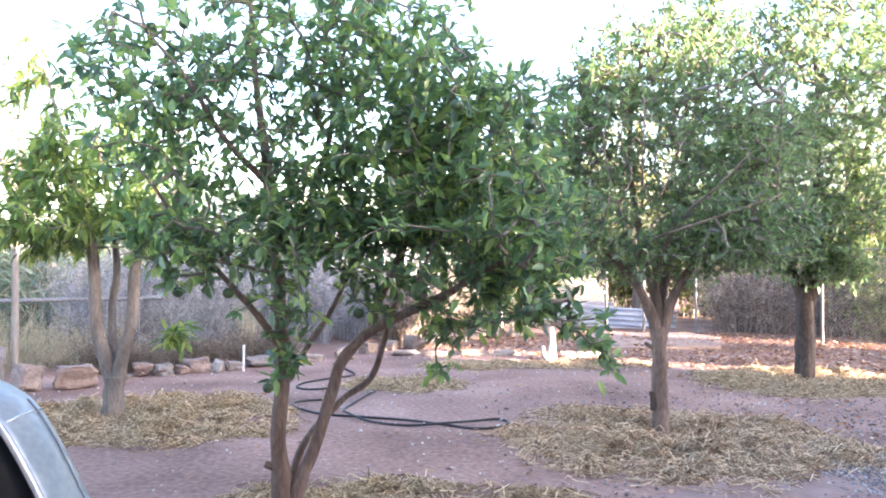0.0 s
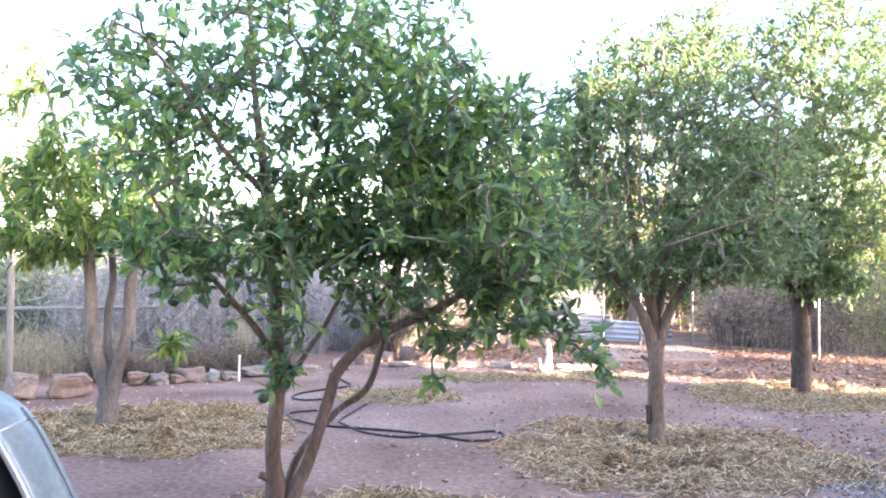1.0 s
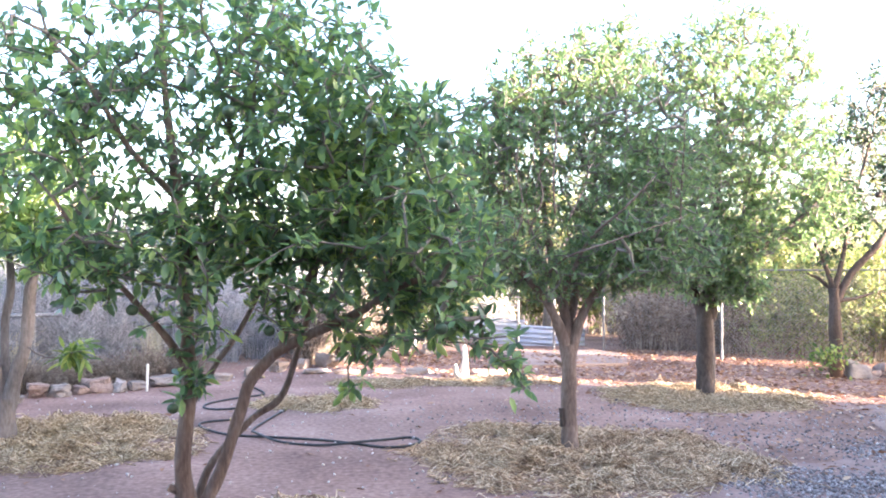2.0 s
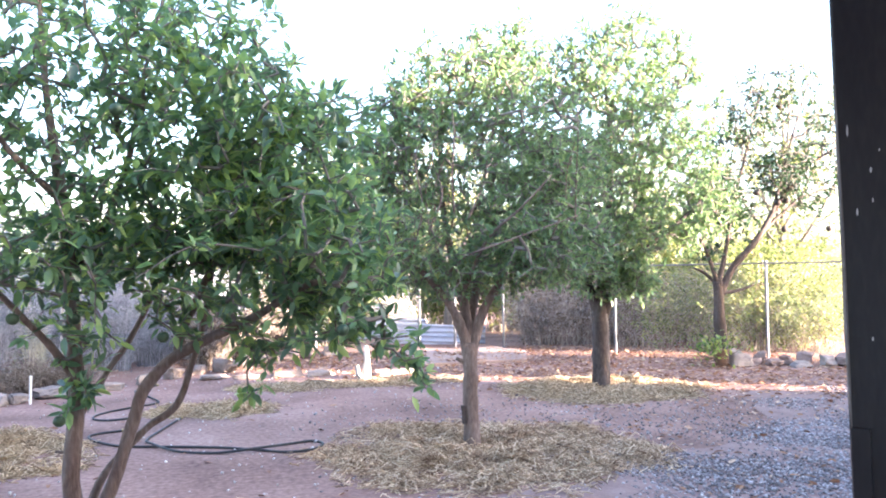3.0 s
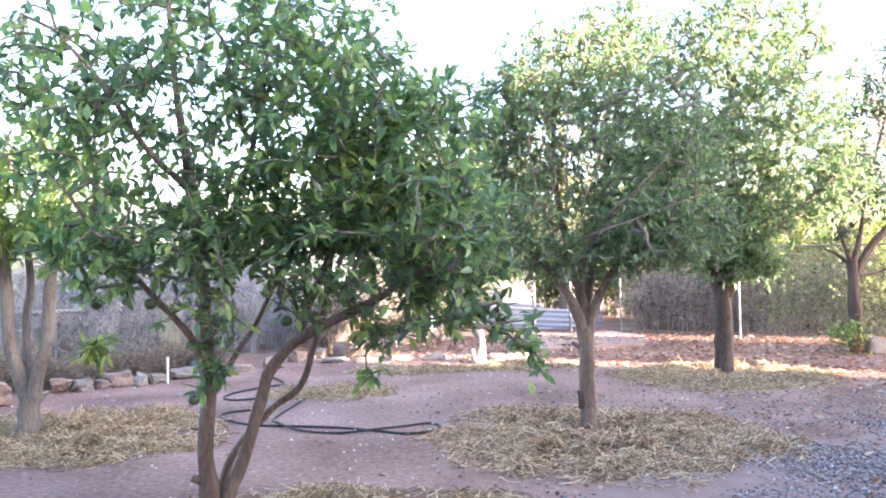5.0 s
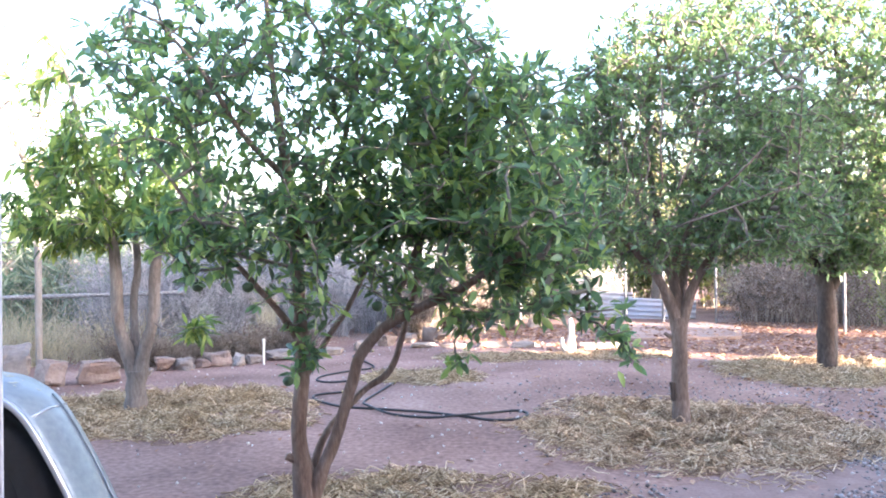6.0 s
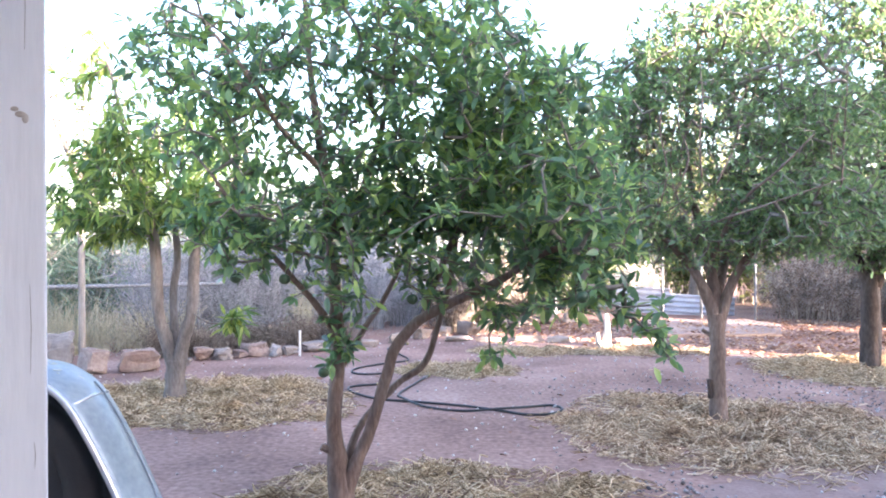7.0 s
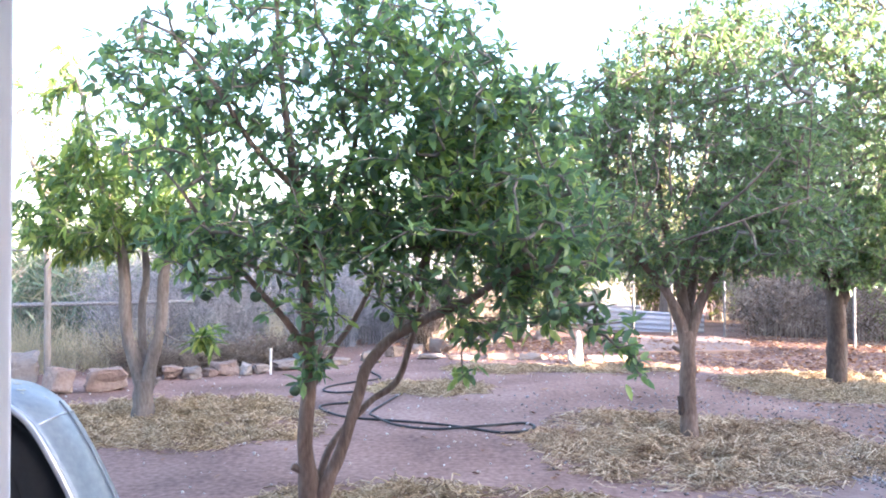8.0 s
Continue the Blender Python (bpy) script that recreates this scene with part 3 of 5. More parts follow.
m_lobes += [(0.44, -0.2, 1.5, 0.53, 0.6, 0.22, 0.8), (-0.7, -0.1, 1.46, 0.36, 0.5, 0.25, 0.8), (-0.7, 0.1, 2.67, 0.37, 0.5, 0.42, 1.0), (0.69, 0.2, 2.88, 0.43, 0.5, 0.38, 0.9)]
M_tips, M_out = grow(middle_tree, m_limbs,
    m_lobes, 4500, 7, 0.062, 0.40, "citrus_leaf_light", 37, gap=0.06, droop=0.02, twig_r=0.0034, holes=5.0)

right_tree = thing("citrus_tree", (4.28, 9.55, ground_z(4.28, 9.55)), "citrus tree with a split weathered trunk at the gravel edge", "tree")
r_limbs, r_lobes = [], []
r_limbs.append(([(0.01, 0.0, -0.07), (0.01, 0.0, 0.04), (0.01, 0.0, 0.43), (0.01, 0.0, 0.86), (0.03, 0.0, 1.08)], [0.128, 0.111, 0.098, 0.098, 0.088]))
r_limbs.append(([(0.01, 0.0, 0.86), (-0.14, 0.0, 1.3), (-0.48, -0.2, 1.73), (-0.88, -0.4, 2.0)], [0.067, 0.05, 0.036, 0.026]))
r_limbs.append(([(0.03, 0.0, 0.94), (0.08, 0.0, 1.44), (0.16, 0.0, 2.17), (0.22, 0.0, 2.98), (0.16, 0.0, 3.94)], [0.074, 0.057, 0.04, 0.03, 0.02]))
r_limbs.append(([(0.05, 0.0, 0.86), (0.25, -0.1, 1.37), (0.56, -0.2, 1.72), (1.0, -0.3, 2.08), (1.5, -0.3, 2.52)], [0.061, 0.043, 0.033, 0.026, 0.016]))
r_limbs.append(([(0.1, 0.0, 1.52), (0.62, 0.2, 2.19), (1.11, 0.3, 3.2), (1.4, 0.3, 4.07)], [0.04, 0.031, 0.024, 0.017]))
r_lobes += [(-0.74, -0.4, 1.86, 0.58, 0.7, 0.45, 1.5), (0.19, 0.0, 1.88, 0.74, 0.9, 0.47, 1.1), (0.84, 0.0, 2.25, 0.61, 0.8, 0.47, 1.0), (-0.26, 0.0, 2.75, 0.81, 0.9, 0.67, 0.9), (0.63, 0.0, 3.21, 0.67, 0.9, 0.74, 0.8), (0.13, 0.1, 3.89, 0.75, 0.8, 0.54, 0.6)]
r_lobes += [(1.29, -0.1, 2.54, 0.33, 0.5, 0.37, 0.9), (1.08, 0.2, 4.03, 0.52, 0.6, 0.48, 0.7), (-0.92, 0.3, 2.56, 0.49, 0.6, 0.76, 1.04), (1.28, 0.0, 3.23, 0.37, 0.5, 0.4, 0.6), (-0.5, 0.3, 4.06, 0.69, 0.6, 0.49, 0.8), (0.35, 0.2, 4.45, 0.82, 0.6, 0.34, 0.5)]
r_lobes += [(0.5, 0.1, 4.7, 0.6, 0.5, 0.35, 0.7), (1.25, 0.2, 4.4, 0.45, 0.5, 0.4, 0.7), (1.6, 0.1, 3.7, 0.35, 0.4, 0.4, 0.6)]
r_lobes += [(1.5, -0.1, 2.25, 0.42, 0.5, 0.42, 1.1), (1.45, 0.0, 2.95, 0.38, 0.5, 0.4, 0.9)]
r_lobes += [(1.21, -0.2, 1.87, 0.3, 0.4, 0.26, 0.8), (0.04, -0.3, 1.37, 0.65, 0.6, 0.29, 1.2), (-0.6, -0.4, 1.52, 0.45, 0.5, 0.32, 1.2), (0.37, -0.4, 1.29, 0.29, 0.35, 0.29, 1.2)]
grow(right_tree, r_limbs,
    r_lobes, 4900, 8, 0.076, 0.42, "citrus_leaf_light", 41, gap=0.03, bark="bark_darkened", droop=0.1, twig_r=0.0036)

far_tree = thing("fruit_tree", (7.3, 11.6, ground_z(7.3, 11.6)), "sparse fruit tree in darkened silhouette colours beside the wire fence", "tree")
k_limbs, k_lobes = [], []
k_limbs.append(([(0.0, 0.0, -0.08), (0.01, 0.0, 0.14), (0.0, 0.0, 0.6), (-0.01, 0.0, 1.06), (-0.02, 0.0, 1.29)], [0.123, 0.11, 0.098, 0.082, 0.078]))
k_limbs.append(([(0.01, 0.0, 1.06), (0.27, 0.0, 1.51), (0.76, 0.0, 2.02), (1.26, 0.0, 2.72), (1.77, 0.0, 3.21), (2.34, 0.0, 3.56)], [0.061, 0.057, 0.053, 0.037, 0.025, 0.016]))
k_limbs.append(([(-0.01, 0.0, 1.24), (0.14, 0.0, 1.79), (0.3, 0.0, 2.53), (0.59, 0.0, 3.47), (0.95, 0.0, 4.71)], [0.053, 0.033, 0.029, 0.02, 0.012]))
k_limbs.append(([(0.0, 0.0, 1.19), (-0.14, 0.0, 1.61), (-0.38, 0.0, 2.16), (-0.57, 0.0, 2.8)], [0.045, 0.033, 0.025, 0.016]))
k_limbs.append(([(0.02, 0.0, 1.1), (0.36, 0.0, 1.14), (0.64, 0.0, 1.23)], [0.037, 0.025, 0.016]))
k_limbs.append(([(0.04, 0.1, 1.24), (-0.13, 0.2, 1.43), (-0.33, 0.2, 1.52)], [0.033, 0.025, 0.017]))
k_lobes += [(1.22, 0.0, 3.01, 0.49, 0.7, 0.49, 1.6), (-0.06, 0.0, 2.71, 0.45, 0.6, 0.57, 2.4), (1.68, 0.0, 3.78, 0.57, 0.7, 0.65, 0.7), (0.72, 0.0, 4.13, 0.57, 0.6, 0.74, 1.0), (1.87, 0.0, 2.83, 0.41, 0.6, 0.57, 0.9), (-0.19, 0.0, 1.88, 0.25, 0.4, 0.33, 2.0)]
k_limbs.append(([(0.76, 0.0, 2.02), (1.2, 0.1, 2.35), (1.75, 0.15, 2.7), (2.3, 0.2, 2.85)], [0.034, 0.026, 0.018, 0.01]))
k_limbs.append(([(1.0, 0.0, 2.35), (1.15, -0.1, 3.0), (1.45, -0.1, 3.9), (1.75, -0.1, 4.7)], [0.03, 0.022, 0.015, 0.008]))
k_limbs.append(([(0.3, 0.0, 2.53), (0.0, 0.1, 3.3), (-0.15, 0.1, 4.1)], [0.022, 0.015, 0.008]))
k_lobes += [(2.2, 0.1, 3.3, 0.5, 0.6, 0.6, 0.8), (0.2, 0.1, 3.7, 0.5, 0.5, 0.7, 0.9), (1.5, 0.0, 4.5, 0.5, 0.5, 0.5, 0.6), (0.35, 0.0, 2.3, 0.4, 0.5, 0.4, 1.4), (2.3, 0.1, 4.2, 0.4, 0.5, 0.5, 0.5)]
K_tips, K_out = grow(far_tree, k_limbs,
    k_lobes, 1900, 4, 0.08, 0.5, "silhouette_leaf", 53, gap=0.16, bark="bark_darkened", twig_r=0.004, holes=2.6)
for limb_seed, (px, py, high, wide, label) in enumerate([(10.4, 14.2, 5.9, 1.5, "tall sparse yellow-green tree beyond the thicket"), (8.6, 17.2, 5.4, 1.5, "thin pale-leaved tree beyond the thicket"), (4.4, 18.4, 5.6, 1.7, "sunlit yellow-green tree beyond the gate"), (0.3, 19.4, 5.2, 1.7, "sunlit yellow-green tree behind the planting bed"), (-6.9, 12.9, 5.4, 1.1, "sparse bare-twigged tree beyond the wire fence")]):
    wild = thing("mesquite_tree", (px, py, 0), label, "tree", "trees beyond the fences")
    lean = random.Random(limb_seed + 3)
    limbs = [([(0, 0, -0.05), (0.05, 0, 0.9), (0.0, 0.05, 1.8), (0.1, 0, high * 0.6), (0.05, 0, high * 0.92)], [0.11, 0.09, 0.07, 0.04, 0.012])]
    for q in range(6):
        a, z0 = q * 1.05 + lean.uniform(-0.3, 0.3), high * lean.uniform(0.25, 0.5)
        r = wide * lean.uniform(0.6, 1.0)
        limbs.append(([(0.02, 0, z0), (math.cos(a) * r * 0.5, math.sin(a) * r * 0.5, z0 + high * 0.16), (math.cos(a) * r, math.sin(a) * r, min(z0 + high * lean.uniform(0.28, 0.45), high))], [0.045, 0.03, 0.01]))
    bare = px < 0
    grow(wild, limbs, [(0, 0, high * 0.72, wide, wide, high * 0.26, 1.0), (0, 0, high * 0.5, wide * 1.1, wide, high * 0.2, 0.8 if not bare else 0.2)], 300 if bare else 1100, 4 if bare else 7, 0.09, 0.36, "mango_leaf" if bare else "bush_leaf" if px > 8 else "pale_leaf", 71 + limb_seed, droop=0.3, gap=0.2, bark="bark_grey", twig_r=0.0055 if bare else 0.004, holes=1.7)

back_tree = thing("pepper_tree", (2.3, 18.6, 0), "sunlit tree with reddish forked trunk beyond the gate", "tree")
grow(back_tree, [([(0, 0, -0.05), (0.03, 0, 0.8), (-0.05, 0.05, 1.6), (0.05, 0, 2.6), (0.1, 0, 4.2)], [0.24, 0.2, 0.15, 0.1, 0.03]),
                 ([(0.0, 0, 0.9), (-0.28, 0, 1.5), (-0.5, 0, 2.3), (-1.1, 0.2, 3.2)], [0.14, 0.11, 0.08, 0.03]),
                 ([(0.05, 0, 0.9), (0.25, 0, 1.6), (0.55, 0, 2.3), (1.3, -0.2, 3.3)], [0.14, 0.1, 0.07, 0.03])],
     [(0, 0, 3.5, 1.5, 1.3, 1.2, 1), (-1.1, 0, 2.9, 1.1, 1.0, 0.9, 1), (1.3, 0, 3.0, 1.2, 1.0, 0.9, 1)], 1500, 8, 0.11, 0.32, "bush_leaf", 61, droop=0.3, gap=0.12, bark="bark_red", holes=1.6)


# fruit
def hang_fruit(tree, mesh, places):
    for k, (x, y, z) in enumerate(places):
        part("fruit", mesh, None, tree, at=pose(x, y, z, random.uniform(-12, 12), random.uniform(-12, 12), random.uniform(0, 360)))


def stub(tree, place, direction, length, r, mat):
    a = Vector(place)
    d = Vector(direction).normalized()
    v, f = tube([a, a + d * length * 0.5, a + d * length], [r, r * 0.85, r * 0.75], 7, True, 0.3, 5)
    part("branch_stub", (v, f), M[mat], tree)


orange_mesh = fruit_mesh(0.027, "orange", "orange")
hang_fruit(front_tree, orange_mesh, [(-0.63, -0.1, 2.54), (-0.44, -0.2, 2.53), (-0.46, -0.3, 2.27), (-0.52, -0.3, 2.22), (-0.4, -0.4, 1.26), (-0.2, -0.3, 1.25), (-0.05, -0.15, 0.79), (0.39, -0.2, 1.15), (1.15, -0.7, 1.96), (0.85, -0.7, 2.04), (1.14, -0.7, 1.19), (-0.37, -0.4, 1.41), (0.27, -0.7, 2.07), (0.02, -0.2, 1.24)])
stub(front_tree, (-0.02, 0.0, 0.36), (-1, -0.3, 0.5), 0.085, 0.026, "bark")
stub(front_tree, (-0.04, 0.0, 0.62), (-1, -0.2, 0.2), 0.06, 0.008, "bark")
hang_fruit(middle_tree, fruit_mesh(0.032, "orange", "orange_small"), [tuple(M_tips[k] - np.array([0, 0, 0.05])) for k in range(30, len(M_tips), 260)])
stub(middle_tree, (-0.07, -0.02, 0.2), (-0.12, -0.1, 1), 0.15, 0.022, "bark_darkened")
stub(middle_tree, (-0.05, 0.0, 0.69), (-1, 0.1, 0.6), 0.09, 0.02, "bark")
hang_fruit(far_tree, fruit_mesh(0.055, "dark_fruit", "dark_fruit"), [(1.17, -0.1, 2.13), (2.1, 0.0, 2.15), (1.06, -0.1, 2.57), (1.22, -0.1, 2.6), (0.74, 0.0, 2.74), (1.44, 0.0, 3.15), (-0.02, 0.0, 3.92), (1.21, 0.0, 4.19), (1.34, -0.1, 2.88), (0.6, -0.1, 2.52)])
# the split down the right tree's trunk, its sunlit side modelled as paler wood
v, f = tube([(0.085, -0.02, 0.02), (0.095, -0.03, 0.4), (0.08, -0.03, 0.8), (0.06, -0.05, 1.15)], [0.045, 0.04, 0.035, 0.03], 7, True, 0.4, 3)
rngd = np.random.default_rng(19)
D = rngd.normal(size=(150, 3)) * [0.2, 0.14, 0.1] + [0.2, -0.25, 1.56]
L = rngd.uniform(0.10, 0.19, 150)
dv, df = blades(D, rngd.normal(size=(150, 3)) * [0.45, 0.45, 0.3] + [0.1, 0, -0.8], np.array([0.3, -1.0, 0.5]) + rngd.normal(0, 0.4, (150, 3)), L, L * 0.24, rngd.uniform(0, 0.3, 150), rngd)
tagged(part("hanging_leaves", fast_mesh("hanging_leaves", dv, df, M["citrus_leaf_light"]), None, right_tree, "long drooping light green leaves"), kind="stuff")
part("split_bark", (v, f), M["bark_grey"], right_tree, "weathered split wood, sunlit side put in as pale colour", smooth=True)


# ---- straw mulch, gravel and litter ----
def straw_bed(name, centre, rx, ry, count, mat, label, seed, height=0.05, trunk=None):
    """A loose heap of dry stalks gathered in matted tufts, thin at the ragged edge and round the trunk."""
    rng = np.random.default_rng(seed)

    def ragged(n, reach):
        ang = rng.uniform(0, 2 * np.pi, n)
        rad = np.sqrt(rng.random(n)) * reach
        edge = np.array([1 + 0.28 * noise.noise(Vector((math.cos(a) * 1.6 + seed, math.sin(a) * 1.6, 0))) + 0.14 * noise.noise(Vector((math.cos(a) * 5 + seed, math.sin(a) * 5, 2))) for a in ang])
        return np.cos(ang) * rad * edge * rx, np.sin(ang) * rad * edge * ry, rad

    tufts = int(42 * rx * ry) + 10
    tx, ty, tr = ragged(tufts, 1.0)
    th = height * rng.uniform(0.2, 1.9, tufts) * (1.1 - 0.75 * tr ** 2)
    tw = rng.uniform(0.05, 0.13, tufts)
    tyaw = rng.uniform(0, 2 * np.pi, tufts)
    if trunk:
        near = np.hypot(tx - trunk[0] + centre[0], ty - trunk[1] + centre[1])
        th *= np.clip(near / 0.45, 0.12, 1.0)
    x, y, rad = ragged(count, 1.08)
    tilt = rng.normal(0, 0.32, count)
    yaw = rng.uniform(0, 2 * np.pi, count)
    own = rng.random(count) < 0.84
    who = rng.integers(0, tufts, count)
    off = rng.normal(size=(count, 2)) * tw[who, None]
    x, y = np.where(own, tx[who] + off[:, 0], x), np.where(own, ty[who] + off[:, 1], y)
    yaw = np.where(own, tyaw[who] + rng.normal(0, 0.7, count), yaw)
    bell = np.exp(-(off ** 2).sum(1) / (2 * tw[who] ** 2))
    gz = np.array([ground_z(centre[0] + a, centre[1] + b) for a, b in zip(x, y)])
    z = gz + 0.006 + np.where(own, th[who] * bell * rng.random(count) ** 0.4, rng.random(count) * height * 0.2)
    L = rng.uniform(0.05, 0.2, count)
    d = np.stack([np.cos(yaw) * np.cos(tilt), np.sin(yaw) * np.cos(tilt), np.sin(tilt)], 1)
    p = np.stack([x, y, z], 1)
    a, b = p - d * L[:, None] / 2, p + d * L[:, None] / 2
    mid = p + rng.normal(0, 0.16, (count, 3)) * L[:, None]
    for q in (a, b):  # ends sag
        q[:, 2] -= L * 0.12
    for q in (a, mid, b):
        q[:, 2] = np.maximum(q[:, 2], gz + 0.004)
    r = rng.uniform(0.0018, 0.005, count)
    v1, f1 = rods(a, mid, r, r, 3)
    v2, f2 = rods(mid, b, r, r * 0.6, 3)
    ob = part(name, fast_mesh(name, np.vstack([v1, v2]), np.vstack([f1, f2 + len(v1)]), M[mat]), None, at=pose(centre[0], centre[1], 0))
    return tagged(ob, label, "straw", "straw mulch", kind="stuff")


straw_bed("straw_mulch", (1.74, 6.25), 1.3, 1.25, 15000, "straw_old", "pale dry straw heaped round the citrus trunk", 1, 0.09, (1.76, 6.4))
straw_bed("straw_mulch", (-2.65, 7.2), 1.15, 1.15, 12500, "straw", "golden dry straw heaped round the three-stemmed tree", 2, 0.09, (-2.97, 7.1))
straw_bed("straw_mulch", (4.15, 9.3), 1.35, 1.05, 10000, "straw", "dry straw spread round the split trunk", 3, 0.08, (4.28, 9.45))
straw_bed("straw_mulch", (-0.45, 9.15), 0.6, 0.5, 4000, "straw", "small flat patch of dry straw on the dirt", 4, 0.04)
straw_bed("straw_mulch", (-0.3, 4.5), 0.95, 0.7, 4200, "straw", "dry straw spread round the forked orange stems", 5, 0.035)
straw_bed("straw_mulch", (1.2, 10.8), 1.6, 0.35, 4500, "straw", "thin dry straw along the planting bed edge", 6, 0.03)

GRAVEL = [(0.9, 4.3), (1.5, 4.95), (2.2, 5.1), (2.95, 5.8), (3.7, 5.9), (4.7, 6.6), (5.3, 8.0), (5.9, 8.6), (7.4, 8.3), (9.5, 6.0), (9.0, 0.5), (3.0, 0.0), (1.0, 2.5)]


def gravel():
    rng = np.random.default_rng(7)
    bm = bmesh.new()
    for x, y in spline([*GRAVEL, GRAVEL[0]], 5)[:-1]:
        bm.verts.new((x + rng.normal(0, 0.05), y + rng.normal(0, 0.05), 0))
    face = bm.faces.new(bm.verts)
    bmesh.ops.triangulate(bm, faces=[face])
    bmesh.ops.subdivide_edges(bm, edges=bm.edges[:], cuts=3, use_grid_fill=True)
    bmesh.ops.triangulate(bm, faces=bm.faces[:])
    for v in bm.verts:
        v.co.z = ground_z(v.co.x, v.co.y) + 0.006
    bed = part("gravel_bed", bm, M["gravel_bed"], smooth=True)
    tagged(bed, "trodden grey-brown grit under the gravel", "ground", kind="structure")
    # stones: dense on the bed, thinning out over its edge
    pts = []
    while len(pts) < 23000:
        x, y = rng.uniform(0.4, 8.2), rng.uniform(3.2, 9.2)
        if math.hypot(x, y) < 3.6 or x > 1.05 * y:
            continue
        if inside(GRAVEL, x + rng.normal(0, 0.28), y + rng.normal(0, 0.28)):
            bare = noise.noise(Vector((x * 0.9, y * 0.9, 5)))
            if rng.random() < 0.55 + 1.6 * bare:
                pts.append((x, y))
        else:
            dx, dy = x - 3.5, y - 7.0
            if rng.random() < 0.08 * math.exp(-(dx * dx / 6 + dy * dy / 2.2)) + 0.0004:
                pts.append((x, y))
    P = np.array(pts)
    tagged(stones("gravel", P, 0.0065, 0.014, "gravel"), "grey crushed gravel strewn over the dirt drive", "gravel")


def stones(name, P, r0, r1, mat, parent=None):
    """Small broken stones lying on the ground, in one mesh."""
    rng = np.random.default_rng(len(P))
    base = np.array([(1, 0, 0), (0.31, 0.95, 0), (-0.81, 0.59, 0), (-0.81, -0.59, 0), (0.31, -0.95, 0), (0.15, 0.1, 0.75), (-0.1, 0, -0.6)])
    tri = [(k, (k + 1) % 5, 5) for k in range(5)] + [((k + 1) % 5, k, 6) for k in range(5)]
    n = len(P)
    r = rng.uniform(r0, r1, n) * (1 + 0.6 * (rng.random(n) > 0.93))
    yaw = rng.uniform(0, 6.3, n)
    s = base[None] * r[:, None, None] * rng.uniform(0.6, 1.35, (n, 7, 1))
    c, q = np.cos(yaw)[:, None], np.sin(yaw)[:, None]
    tilt = rng.normal(0, 0.35, (n, 1))
    x, y, z = s[..., 0], s[..., 1], s[..., 2] + s[..., 0] * tilt
    gz = np.array([ground_z(a, b) for a, b in P])
    v = np.stack([c * x - q * y + P[:, :1], q * x + c * y + P[:, 1:2], z + gz[:, None] + r[:, None] * 0.35 + 0.004], -1).reshape(-1, 3)
    f = ((np.arange(n) * 7)[:, None, None] + np.array(tri)[None]).reshape(-1, 3)
    ob = part(name, fast_mesh(name, v, f, M[mat]), None, parent)
    return tagged(ob, kind="stuff")


gravel()


PAD = [(2.6, 12.5), (4.4, 12.7), (4.9, 14.2), (4.6, 15.2), (2.7, 15.2)]


def dead_leaves():
    """Curled fallen leaves, thick under the far bed, thin over the yard."""
    rng = np.random.default_rng(9)
    pts = []
    while len(pts) < 11000:
        x, y = rng.uniform(-5, 9), rng.uniform(4, 15.5)
        n = 0.62 * x + 0.83 * y
        dens = 0.006
        if n > 10.6 and x > -1.5:
            dens = 0.75
        elif n > 9.6 and x > -1:
            dens = 0.25
        elif x > 2.6 and y < 9:
            dens = 0.10
        if inside(PAD, x, y):
            dens *= 0.4
        if rng.random() < dens:
            pts.append((x, y))
    P = np.array(pts)
    n = len(P)
    base = np.column_stack([P, [ground_z(a, b) + (0.058 if inside(PAD, a, b) else 0.008) for a, b in P]])
    yaw = rng.uniform(0, 6.3, n)
    d = np.stack([np.cos(yaw), np.sin(yaw), rng.uniform(0.0, 0.35, n)], 1)
    up = np.array([0, 0, 1.0]) + rng.normal(0, 0.3, (n, 3))
    L = rng.uniform(0.04, 0.10, n)
    v, f = blades(base, d, up, L, L * rng.uniform(0.35, 0.6, n), rng.uniform(-0.1, 0.35, n), rng)
    v[:, 2] = np.maximum(v[:, 2], np.repeat(base[:, 2], 8) - 0.003)
    ob = part("leaf_litter", fast_mesh("leaf_litter", v, f, M["litter"]), None)
    tagged(ob, "curled brown fallen leaves scattered over the dirt", "leaves", kind="stuff")
    Q = np.column_stack([rng.uniform(-5, 6, 1500), rng.uniform(4, 13, 1500)])
    tagged(stones("pebbles", Q, 0.004, 0.014, "pale_pebble"), "small pale pebbles scattered on the packed dirt", "pebbles", kind="stuff")


dead_leaves()

